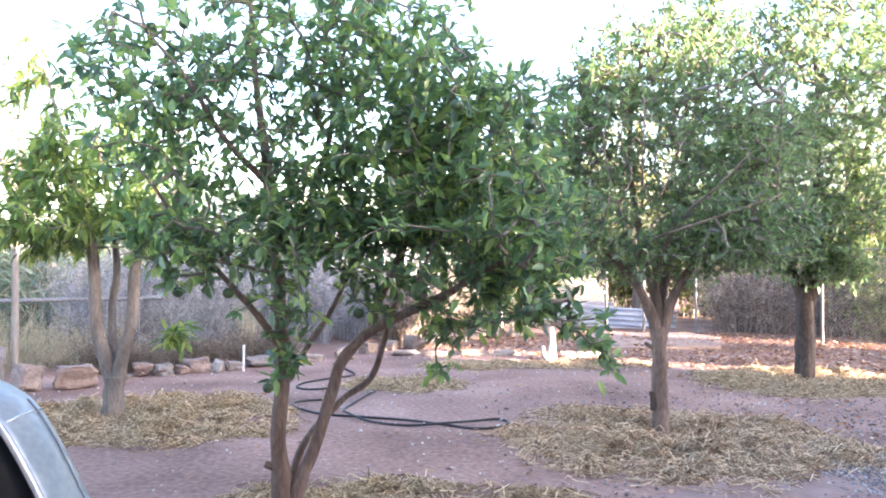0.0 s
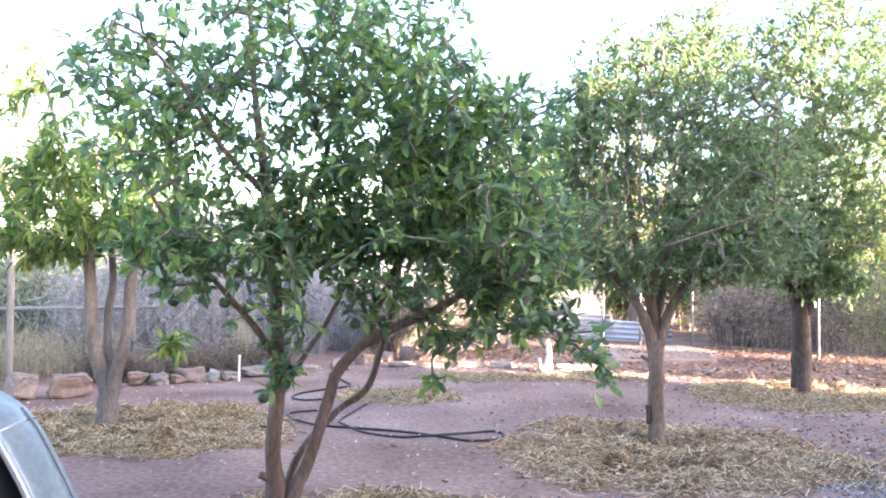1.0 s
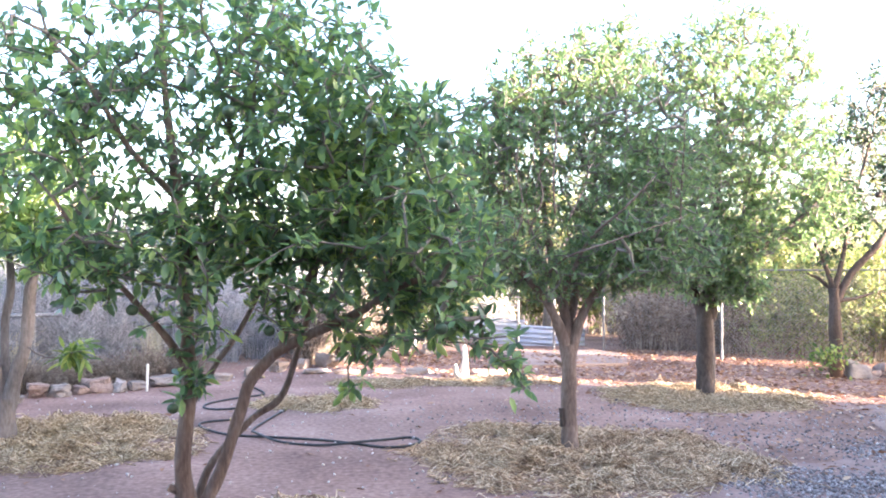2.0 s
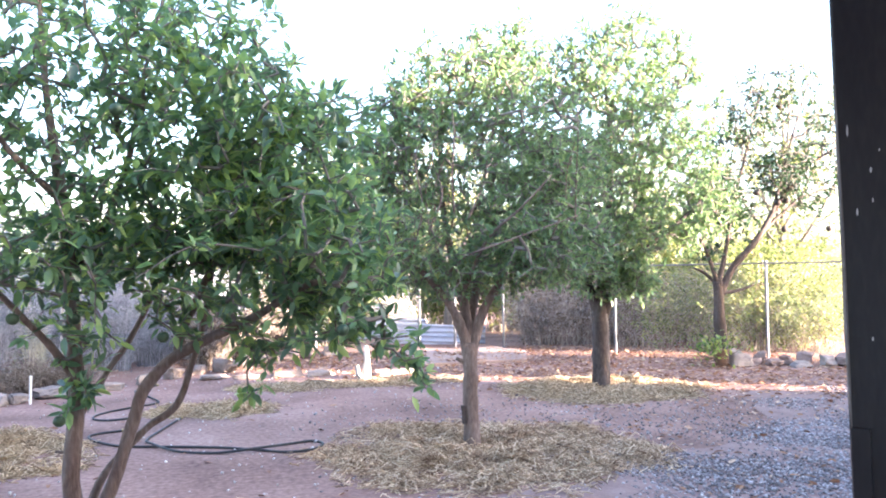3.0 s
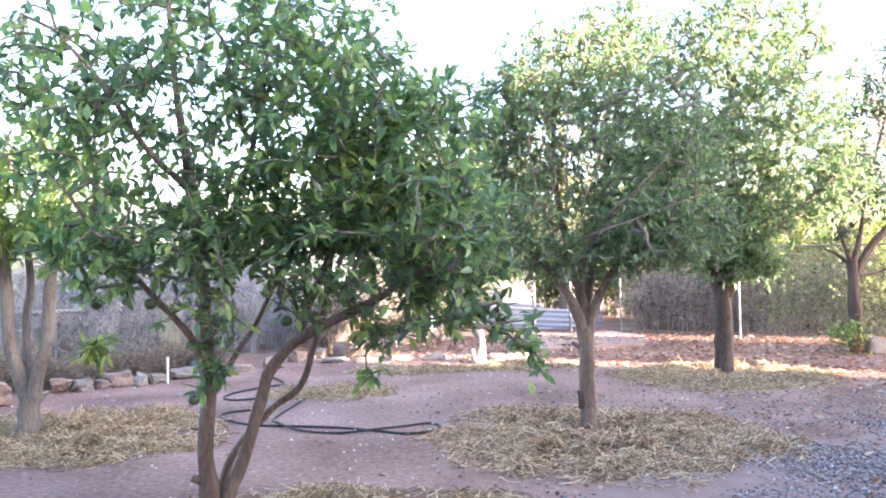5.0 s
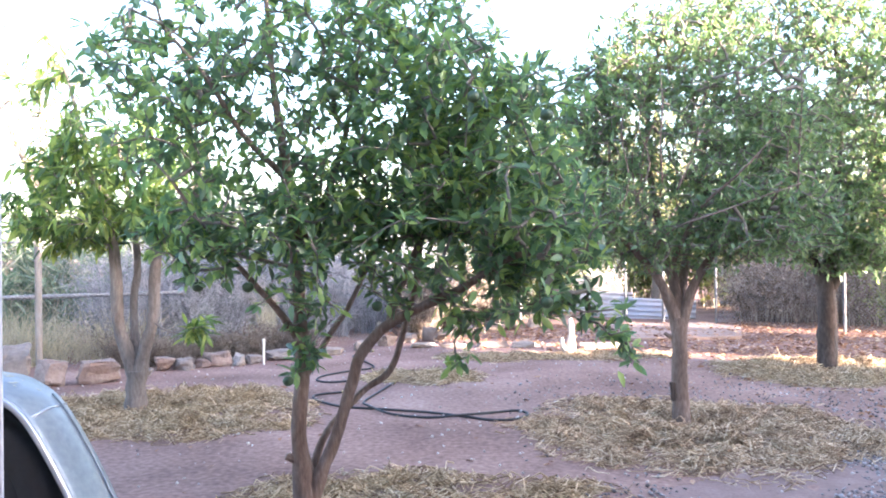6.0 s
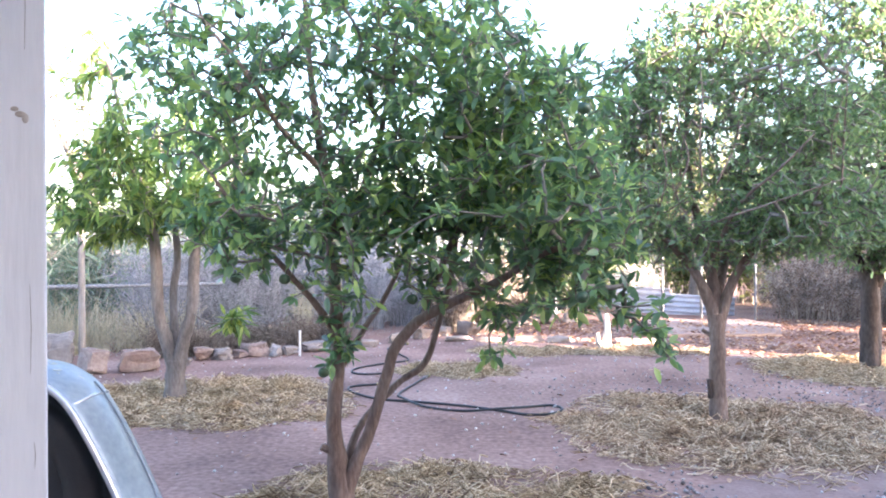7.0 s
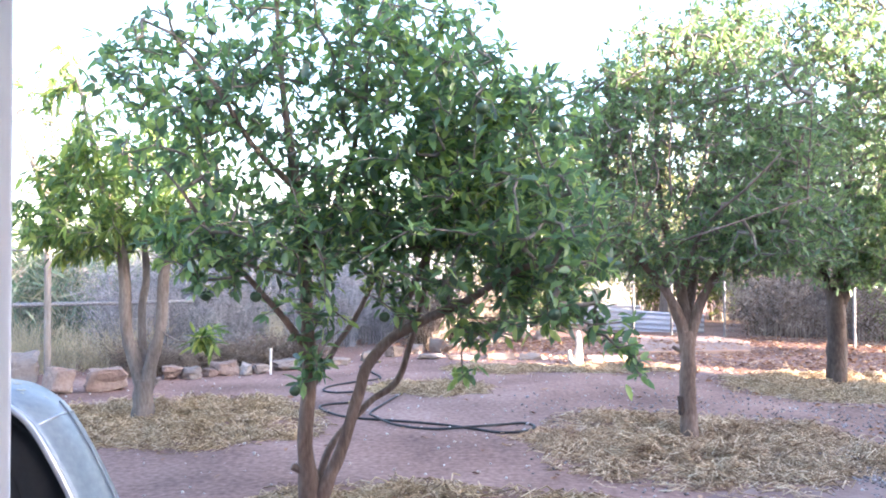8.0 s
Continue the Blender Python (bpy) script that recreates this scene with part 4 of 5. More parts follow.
# ---- rock borders ----
for k, (x, y, sx, sy, sz, m) in enumerate([(-5.3, 9.25, 0.36, 0.3, 0.34, "rock_grey"), (-4.55, 8.75, 0.28, 0.26, 0.25, "rock_pink"), (-4.1, 8.95, 0.40, 0.26, 0.22, "rock_pink"), (-3.72, 9.25, 0.2, 0.2, 0.13, "rock_grey"),
        (-3.70, 9.8, 0.24, 0.2, 0.17, "rock_pink"), (-3.47, 9.9, 0.24, 0.22, 0.14, "rock_grey"), (-3.26, 10.0, 0.18, 0.15, 0.11, "rock_pink"), (-3.10, 10.2, 0.28, 0.2, 0.18, "rock_pink"),
        (-2.86, 10.25, 0.2, 0.15, 0.15, "rock_grey"), (-2.72, 10.45, 0.22, 0.18, 0.13, "rock_grey"), (-2.47, 10.75, 0.32, 0.2, 0.13, "rock_grey"), (-2.15, 11.0, 0.26, 0.2, 0.13, "rock_pink")]):
    rock((x, y), (sx, sy, sz * 0.86), 100 + k, m, "pinkish fieldstone edging the fence" if m == "rock_pink" else "greyish fieldstone edging the fence", "rocks along the fence", rz=20 + 37 * k % 60)
for k, (x, y, sx, sy, sz) in enumerate([(-1.8, 11.3, 0.2, 0.2, 0.10), (-1.45, 11.75, 0.22, 0.2, 0.12), (-1.15, 12.3, 0.25, 0.2, 0.14), (-0.84, 12.67, 0.24, 0.2, 0.15), (-0.5, 12.85, 0.42, 0.25, 0.22), (-0.14, 13.5, 0.34, 0.25, 0.2),
        (0.2, 13.9, 0.34, 0.25, 0.2), (0.55, 14.4, 0.36, 0.25, 0.18), (0.95, 14.8, 0.34, 0.25, 0.18), (1.4, 15.1, 0.32, 0.25, 0.17)]):
    rock((x, y), (sx, sy, sz), 200 + k, "rock_sunlit", "stone edging the planting bed in a paler sunlit tone", "rocks round the planting bed", rz=31 * k)
for k, (x, y, sx, sy, sz, m) in enumerate([(7.44, 10.95, 0.26, 0.2, 0.12, "rock_pink"), (7.66, 11.1, 0.25, 0.2, 0.2, "rock_pink"), (7.72, 10.8, 0.22, 0.2, 0.13, "rock_pink"), (7.95, 10.85, 0.2, 0.18, 0.18, "rock_pink"),
        (8.0, 10.55, 0.24, 0.2, 0.1, "rock_grey"), (8.22, 10.75, 0.25, 0.2, 0.2, "rock_pink"), (8.42, 10.5, 0.2, 0.18, 0.19, "rock_grey"), (8.62, 10.35, 0.28, 0.2, 0.19, "rock_pink"), (8.9, 10.1, 0.25, 0.2, 0.17, "rock_pink")]):
    rock((x, y), (sx * 0.95, sy, sz * 0.8), 300 + k, m, "brown fieldstone stacked below the fence post", "rocks below the far fence", rz=43 * k)
rock((7.2, 11.0), (0.34, 0.3, 0.27), 401, "rock_grey", "large smooth grey boulder beside the potted shrub", "rocks below the far fence", kind_name="boulder")


for k, (x, y, sx) in enumerate([(-0.1, 11.82, 0.5), (0.42, 11.9, 0.46), (0.9, 11.86, 0.4), (2.0, 11.6, 0.44), (-0.62, 11.95, 0.36)]):
    rock((x, y), (sx, 0.16, 0.075), 500 + k, "rock_sunlit", "long low stone edging the planting bed in a paler sunlit tone", "rocks round the planting bed", rz=4 * k - 8)


# ---- fences ----
def pipe(bm, a, b, r, sides=8):
    a, b = Vector(a), Vector(b)
    m = Matrix.Translation((a + b) / 2) @ (b - a).to_track_quat("Z", "Y").to_matrix().to_4x4()
    bmesh.ops.create_cone(bm, segments=sides, radius1=r, radius2=r, depth=(b - a).length, cap_ends=True, matrix=m)
    return bm


def chain_link(a, b, z0, z1, cell):
    """Woven wires between two posts, as zigzag rods."""
    a, b = np.array(a), np.array(b)
    L = np.linalg.norm(b - a)
    e = (b - a) / L
    rows = int((z1 - z0) / (cell / 2))
    A, B = [], []
    for k in range(int(L / cell)):
        zig = np.arange(rows + 1)
        s = k * cell + (zig % 2) * cell
        q = np.column_stack([a[0] + e[0] * s, a[1] + e[1] * s, z0 + zig * cell / 2])
        A.append(q[:-1])
        B.append(q[1:])
    A, B = np.vstack(A), np.vstack(B)
    r = np.full(len(A), 0.0016)
    return rods(A, B, r, r, 3)


def fence(name, posts, height, mid, label, mats, cell=0.065):
    fx, fy = posts[0]
    f = thing(name, (fx, fy, 0), label, "fence")
    rel = [(x - fx, y - fy) for x, y in posts]
    for k, (x, y) in enumerate(rel):
        bm = pipe(bmesh.new(), (x, y, -0.1), (x, y, height + 0.02), 0.025 if mats[k % len(mats)] != "old_post" else 0.042, 10)
        bmesh.ops.create_uvsphere(bm, u_segments=8, v_segments=5, radius=0.034, matrix=Matrix.Translation((x, y, height + 0.02)))
        part("post", bm, M[mats[k % len(mats)]], f, smooth=False)
    for (x0, y0), (x1, y1) in zip(rel, rel[1:]):
        part("top_rail", pipe(bmesh.new(), (x0, y0, height), (x1, y1, height), 0.014), M["galvanised"], f)
        if mid:
            part("middle_rail", pipe(bmesh.new(), (x0, y0, mid), (x1, y1, mid), 0.022), M["galvanised"], f)
        v, t = chain_link((x0, y0), (x1, y1), 0.04, height - 0.02, cell)
        tagged(part("wire_mesh", fast_mesh("wire_mesh", v, t, M["wire"]), None, f), kind="stuff")
    return f


fence("chain_link_fence", [(-8.2, 8.1), (-5.2, 9.75), (-2.55, 11.75)], 1.6, 0.0, "galvanised chain-link fence beyond the stone edging", ["galvanised", "old_post", "galvanised"])
# the pale pipe that runs behind the left fence
rail = part("pipe_rail", pipe(bmesh.new(), (-8.6, 9.0, 0.9), (-3.9, 11.2, 0.9), 0.03), M["galvanised"])
tagged(rail, "long galvanised pipe rail carried on short posts", "rail")
for x, y in ((-8.2, 9.187), (-6.2, 10.12), (-4.2, 11.06)):
    part("rail_post", pipe(bmesh.new(), (x, y, -0.05), (x, y, 0.9), 0.025), M["galvanised"], rail)
fence("chain_link_fence", [(-2.35, 11.95), (-0.5, 14.5), (1.2, 16.4), (3.3, 16.2)], 1.55, 0.0, "chain-link fence round the planting bed", ["galvanised"])
fence("chain_link_fence", [(4.85, 15.4), (6.4, 13.55), (8.38, 11.9), (11.5, 9.2)], 1.58, 0.0, "galvanised chain-link fence before the thicket", ["galvanised"])
for x, y, h in ((3.95, 15.8, 1.1),):
    g = part("gate_post", pipe(bmesh.new(), (x, y, -0.05), (x, y, h), 0.03), M["galvanised"])
    tagged(g, "thin galvanised gate post at the fence gap", "post", "gate posts")

# white stake beside the stone edging
st = bmesh.new()
pipe(st, (0, 0, -0.05), (0, 0, 0.31), 0.015, 10)
pipe(st, (0, 0, 0.31), (0, 0, 0.33), 0.018, 10)
tagged(part("marker_stake", st, M["pvc"], at=pose(-2.56, 10.3, 0, 2, 1, 0)), "white plastic pipe stake before the stone edging", "stake")

# pale stump in the strip of sun
rings = [(-0.05, 0.12), (0.02, 0.10), (0.08, 0.07), (0.18, 0.052), (0.30, 0.044), (0.42, 0.036), (0.5, 0.024)]
v, f = tube([(0.02 * math.sin(z * 6), 0, z) for z, _ in rings], [r for _, r in rings], 12, True, 0.3, 8)
stump = part("stump", (v, f), M["stump_pale"], smooth=True, at=pose(1.47, 10.95, 0))
tagged(stump, "short pale sunlit stump at the planting bed edge", "stump")
v, f = tube([(-0.02, 0, 0.02), (-0.10, 0, 0.12), (-0.115, -0.01, 0.24)], [0.045, 0.035, 0.022], 7, True, 0.3, 9)
part("branch_stub", (v, f), M["stump_pale"], stump)

# raised pad before the gate and the corrugated sheets
bm = bmesh.new()
for x, y in PAD:
    bm.verts.new((x, y, -0.05))
face = bm.faces.new(bm.verts)
ext = bmesh.ops.extrude_face_region(bm, geom=[face])
for q in ext["geom"]:
    if isinstance(q, bmesh.types.BMVert):
        q.co.z = 0.05
bmesh.ops.recalc_face_normals(bm, faces=bm.faces[:])
bmesh.ops.bevel(bm, geom=bm.edges[:], offset=0.012, segments=2, affect="EDGES")
tagged(part("concrete_pad", bm, M["concrete"]), "low pale concrete pad strewn with leaves", "pad", kind="structure")


def corrugated_sheet(x, y, z, length, high, rz, lean, label):
    verts, faces = [], []
    rows, n = 40, 2
    for i in range(rows + 1):
        h = high * i / rows
        w = 0.03 * math.sin(i / rows * math.pi * 8)
        for j in range(n + 1):
            verts.append((length * (j / n - 0.5), w + lean * h, h))
    for i in range(rows):
        for j in range(n):
            a = i * (n + 1) + j
            faces.append((a, a + 1, a + n + 2, a + n + 1))
    ob = part("corrugated_sheet", (verts, faces), M["corrugated"], smooth=True, at=pose(x, y, z, 0, 3, rz))
    s = ob.modifiers.new("thickness", "SOLIDIFY")
    s.thickness = 0.006
    return tagged(ob, label, "metal sheet", "corrugated sheets")


corrugated_sheet(3.75, 16.7, 0.0, 2.1, 0.42, -10, 0.25, "weathered corrugated metal sheet lying beyond the gate")
corrugated_sheet(2.9, 17.3, 0.1, 1.6, 0.45, 4, 0.3, "bluish corrugated metal sheet propped behind another")

# pale outbuilding beyond the gate
ob = thing("outbuilding", (4.2, 24.0, 0), "pale sunlit stucco outbuilding beyond the gate", "building")
part("wall", box(bmesh.new(), -3.6, 2.2, 0, 3.0, -0.1, 1.9, 0.02), M["stucco_pale"], ob)
part("roof", box(bmesh.new(), -3.8, 2.4, -0.2, 3.2, 1.9, 2.02, 0.02), M["clay"], ob)
part("door", box(bmesh.new(), -1.7, -0.9, -0.05, -0.003, 0.0, 1.75, 0.01), M["timber"], ob)
w = part("window", box(bmesh.new(), 0.3, 1.1, -0.05, -0.003, 0.8, 1.5, 0.01), M["white_paint"], ob)
part("pane", box(bmesh.new(), 0.37, 1.03, -0.06, -0.052, 0.87, 1.43), M["rubber"], w)


# ---- thicket beyond the fences ----
def brush_mesh(kind, seed):
    """Stems and leaves of one bush, in its own frame, about 1.6 m high."""
    rng = np.random.default_rng(seed)
    stems = {"dry": 190, "dark": 160, "olive": 75, "green": 85, "reed": 60, "grass": 170}[kind]
    hi = {"dry": 1.35, "dark": 1.3, "olive": 1.35, "green": 2.1, "reed": 1.6, "grass": 0.62}[kind]
    spread = {"dry": 0.55, "dark": 0.6, "olive": 0.65, "green": 0.75, "reed": 0.35, "grass": 0.5}[kind]
    A, B, RA, RB, tips = [], [], [], [], []
    for _ in range(stems):
        a = rng.uniform(0, 6.3)
        root = np.array([math.cos(a), math.sin(a), 0]) * rng.random() * spread * 0.7
        h = hi * rng.uniform(0.3, 1.0) * (1.25 if rng.random() < 0.12 else 1.0)
        lean = np.array([math.cos(a), math.sin(a), 0]) * rng.uniform(0, 0.5) * spread + rng.normal(0, 0.12, 3) * [1, 1, 0]
        r = {"dry": 0.0075, "dark": 0.009, "olive": 0.007, "green": 0.008, "reed": 0.009, "grass": 0.0055}[kind]
        last, n = root, 4
        for s in range(1, n + 1):
            f = s / n
            q = root + np.array([0, 0, h * f]) + lean * f * f * 1.4 + rng.normal(0, 0.02, 3)
            A.append(last), B.append(q), RA.append(r * (1.05 - 0.8 * (f - 1 / n))), RB.append(r * (1.05 - 0.8 * f))
            if kind in ("dry", "dark", "green", "olive") and s >= 2:
                for _ in range(3):
                    t = q + rng.normal(0, 0.16, 3) + np.array([0, 0, 0.07])
                    A.append(q), B.append(t), RA.append(r * 0.5), RB.append(r * 0.25)
                    tips.append(t)
            last = q
        tips.append(last)
    v, f = rods(np.array(A), np.array(B), np.array(RA), np.array(RB), 3)
    stem_mat = {"dry": "dry_brush", "dark": "dark_brush", "green": "tan_stem", "olive": "tan_stem", "reed": "reed", "grass": "dry_grass"}[kind]
    stem_mesh = fast_mesh("stems", v, f, M[stem_mat])
    leaf_mesh = None
    if kind != "grass":
        T = np.array(tips)
        per = {"dry": 1, "dark": 2, "olive": 5, "green": 8, "reed": 5}[kind]
        who = np.repeat(np.arange(len(T)), per)
        n = len(who)
        L = rng.uniform(0.5, 1.2, n) * {"dry": 0.05, "dark": 0.075, "olive": 0.085, "green": 0.11, "reed": 0.4}[kind]
        d = rng.normal(size=(n, 3)) + np.array([0, 0, 0.4 if kind == "reed" else 0.0])
        v, f = blades(T[who] + rng.normal(0, 0.05, (n, 3)), d, np.array([0, 0, 1.0]) + rng.normal(0, 0.5, (n, 3)), L, L * (0.09 if kind == "reed" else 0.42), rng.uniform(0, 0.5, n), rng)
        leaf_mesh = fast_mesh("leaves", v, f, M[{"dry": "dry_brush", "dark": "dark_brush", "olive": "bush_leaf", "green": "bush_leaf", "reed": "reed"}[kind]])
    return stem_mesh, leaf_mesh


BRUSH = {(k, s): brush_mesh(k, 70 + 10 * n + s) for n, k in enumerate(("dry", "dark", "green", "reed", "grass", "olive")) for s in (0, 1)}
WORDS = {"dry": ("dry_bush", "leafless grey dry bush behind the fence"), "dark": ("thorn_bush", "dark tangled thorn bush behind the fence"), "olive": ("olive_bush", "half-bare olive green bush behind the wire fence"), "green": ("green_bush", "tall yellow-green leafy bush beyond the fence"),
         "reed": ("reed_clump", "green reed clump behind the pipe rail"), "grass": ("grass_tuft", "bleached dry grass tuft behind the rocks")}


def bush(kind, x, y, size, high, k):
    name, label = WORDS[kind]
    b = tagged(new(name), label, "grass" if kind in ("grass", "reed") else "bush", "thicket")
    b.matrix_basis = pose(x, y, 0, 0, 0, 77 * k % 360) @ Matrix.Diagonal((size, size, high, 1))
    stem, leaf = BRUSH[(kind, k % 2)]
    tagged(part("stem", stem, None, b), kind="stuff")
    if leaf:
        tagged(part("foliage", leaf, None, b), kind="stuff")


rnd = random.Random(5)
k = 0
for row, (off, high) in enumerate(((0.85, 1.0), (1.6, 1.3), (2.6, 1.65), (3.5, 2.0))):
    for i in range(8):  # grey brush behind the left fence, from the three-stemmed tree to the bed
        f = i / 7
        if row and i < row:
            continue
        x, y = -4.4 + 4.6 * f, 10.6 + 4.6 * f
        k += 1
        bush("dry", x - 0.62 * off + rnd.uniform(-0.2, 0.2), y + 0.78 * off + rnd.uniform(-0.2, 0.2), 1.0, high * rnd.uniform(0.8, 1.1), k)
for i in range(9):
    k += 1
    bush("grass", -6.7 + 0.26 * i + rnd.uniform(-0.1, 0.1), 9.35 + 0.165 * i + 0.45 + rnd.uniform(-0.1, 0.25), 1.0, rnd.uniform(0.95, 1.35), k)
for i in range(18):
    k += 1
    bush("reed", -9.0 + 0.31 * i + rnd.uniform(-0.2, 0.2), 11.0 + 0.165 * i + rnd.uniform(-0.4, 0.4), 1.5, rnd.uniform(0.95, 1.4), k)
for row, off in enumerate((0.9, 1.9)):
    for i in range(10):  # thicket behind the right fence: dark by the gate, greener further along
        f = i / 9
        k += 1
        x, y = 5.2 + 5.6 * f, 15.4 - 5.3 * f
        if x + 0.69 * off > 0.81 * (y + 0.72 * off):
            continue
        bush("dark" if f < 0.3 else "olive" if f < 0.55 or k % 3 == 0 else "green", x + 0.69 * off + rnd.uniform(-0.2, 0.2), y + 0.72 * off + rnd.uniform(-0.2, 0.2), 1.05, rnd.uniform(0.75, 1.05) * (1.0 if f < 0.55 else 0.85), k)
for i in range(8):
    f = i / 7
    k += 1
    x, y = 7.6 + 5.0 * f, 16.6 - 5.0 * f
    if x > 0.84 * y:
        continue
    bush("green", x + rnd.uniform(-0.3, 0.3), y + 0.6 + rnd.uniform(-0.3, 0.3), 1.15, rnd.uniform(0.75, 1.1), k)
for i in range(6):
    k += 1
    bush("green", 5.0 + 1.6 * i, 21.5 - 0.8 * i + rnd.uniform(-0.5, 0.5), 1.6, rnd.uniform(1.0, 1.5), k)
for i in range(5):  # sunlit greenery behind the planting bed
    k += 1
    bush("green", -4.5 + 1.5 * i, 18.0 + rnd.uniform(-0.5, 0.8), 1.5, rnd.uniform(0.9, 1.35), k)


for i in range(9):  # low bushes added for the dark earth and shadow against the left fence
    k += 1
    bush("dark", -4.3 + 0.24 * i + rnd.uniform(-0.1, 0.1), 9.95 + 0.17 * i + rnd.uniform(0.0, 0.15), 0.42, rnd.uniform(0.22, 0.34), k)
for x, y, s, h in ((-0.75, 13.35, 0.7, 0.75), (-0.2, 14.0, 0.7, 0.8), (0.4, 14.7, 0.7, 0.8), (-2.9, 11.95, 0.35, 1.7)):  # bleached stalks in the bed
    k += 1
    bush("grass" if x < -2 else "dark", x, y, s, h, k)


# ---- garden hose ----
def hose_curve(points, name, label):
    sp = spline(points, 8)
    pts = []
    for i, (x, y, h) in enumerate(sp):
        pts.append((x, y, ground_z(x, y) + 0.0115 + h))
    v, f = tube(pts, [0.0112] * len(pts), 8, True)
    ob = part(name, (v, f), M["hose"], smooth=True)
    tagged(ob, label, "hose")
    for e, d in ((pts[0], Vector(pts[0]) - Vector(pts[1])), (pts[-1], Vector(pts[-1]) - Vector(pts[-2]))):
        e = Vector(e)
        part("coupling", pipe(bmesh.new(), e, e + d.normalized() * 0.045, 0.018, 10), M["brass"], ob, "brass hose coupling")


hose_curve([(-1.22, 8.08, 0), (-1.40, 8.0, 0), (-1.47, 7.86, 0), (-1.36, 7.62, 0), (-1.1, 7.33, 0), (-0.74, 7.22, 0), (-0.32, 7.06, 0), (0.03, 6.84, 0), (0.25, 6.68, 0), (0.45, 6.72, 0), (0.56, 6.93, 0), (0.48, 7.08, 0), (0.3, 7.02, 0),
            (0.03, 6.80, 0.026), (-0.31, 6.82, 0), (-0.62, 6.98, 0), (-0.86, 7.26, 0.026), (-0.93, 7.55, 0), (-0.87, 7.95, 0), (-0.74, 8.6, 0)], "garden_hose", "black rubber garden hose looped loosely on the dirt")
hose_curve([(-1.2, 8.82, 0), (-1.45, 8.76, 0), (-1.62, 8.9, 0), (-1.6, 9.2, 0), (-1.36, 9.55, 0), (-1.1, 9.9, 0), (-1.25, 10.4, 0), (-1.5, 11.0, 0), (-1.3, 11.5, 0)], "garden_hose", "black garden hose trailing across the dirt to the fence")

# ---- potted shrub beside the boulder ----
pot = thing("plant_pot", (6.93, 11.0, 0), "brown clay pot tipped beside the boulder with a small green shrub", "plant pot")
v, f = tube([(0, 0, 0), (0, 0, 0.12), (0, 0, 0.24), (0, 0, 0.26)], [0.08, 0.10, 0.12, 0.125], 14, True, 0.05, 2)
part("pot", (v, f), M["clay"], pot, smooth=True)
rngp = np.random.default_rng(3)
T = rngp.normal(0, 0.13, (260, 3)) * [1.2, 1, 0.7] + [-0.12, 0, 0.28]
L = rngp.uniform(0.05, 0.1, 260)
v, f = blades(T, rngp.normal(size=(260, 3)) + [0, 0, 0.4], np.array([0, 0, 1.0]) + rngp.normal(0, 0.4, (260, 3)), L, L * 0.5, rngp.uniform(0, 0.3, 260), rngp)
tagged(part("foliage", fast_mesh("foliage", v, f, M["mango_leaf"]), None, pot), kind="stuff")
v, f = rods(np.repeat([[0, 0, 0.1]], 40, 0), T[:40], np.full(40, 0.006), np.full(40, 0.003), 4)
tagged(part("stems", fast_mesh("stems", v, f, M["twig"]), None, pot), kind="stuff")


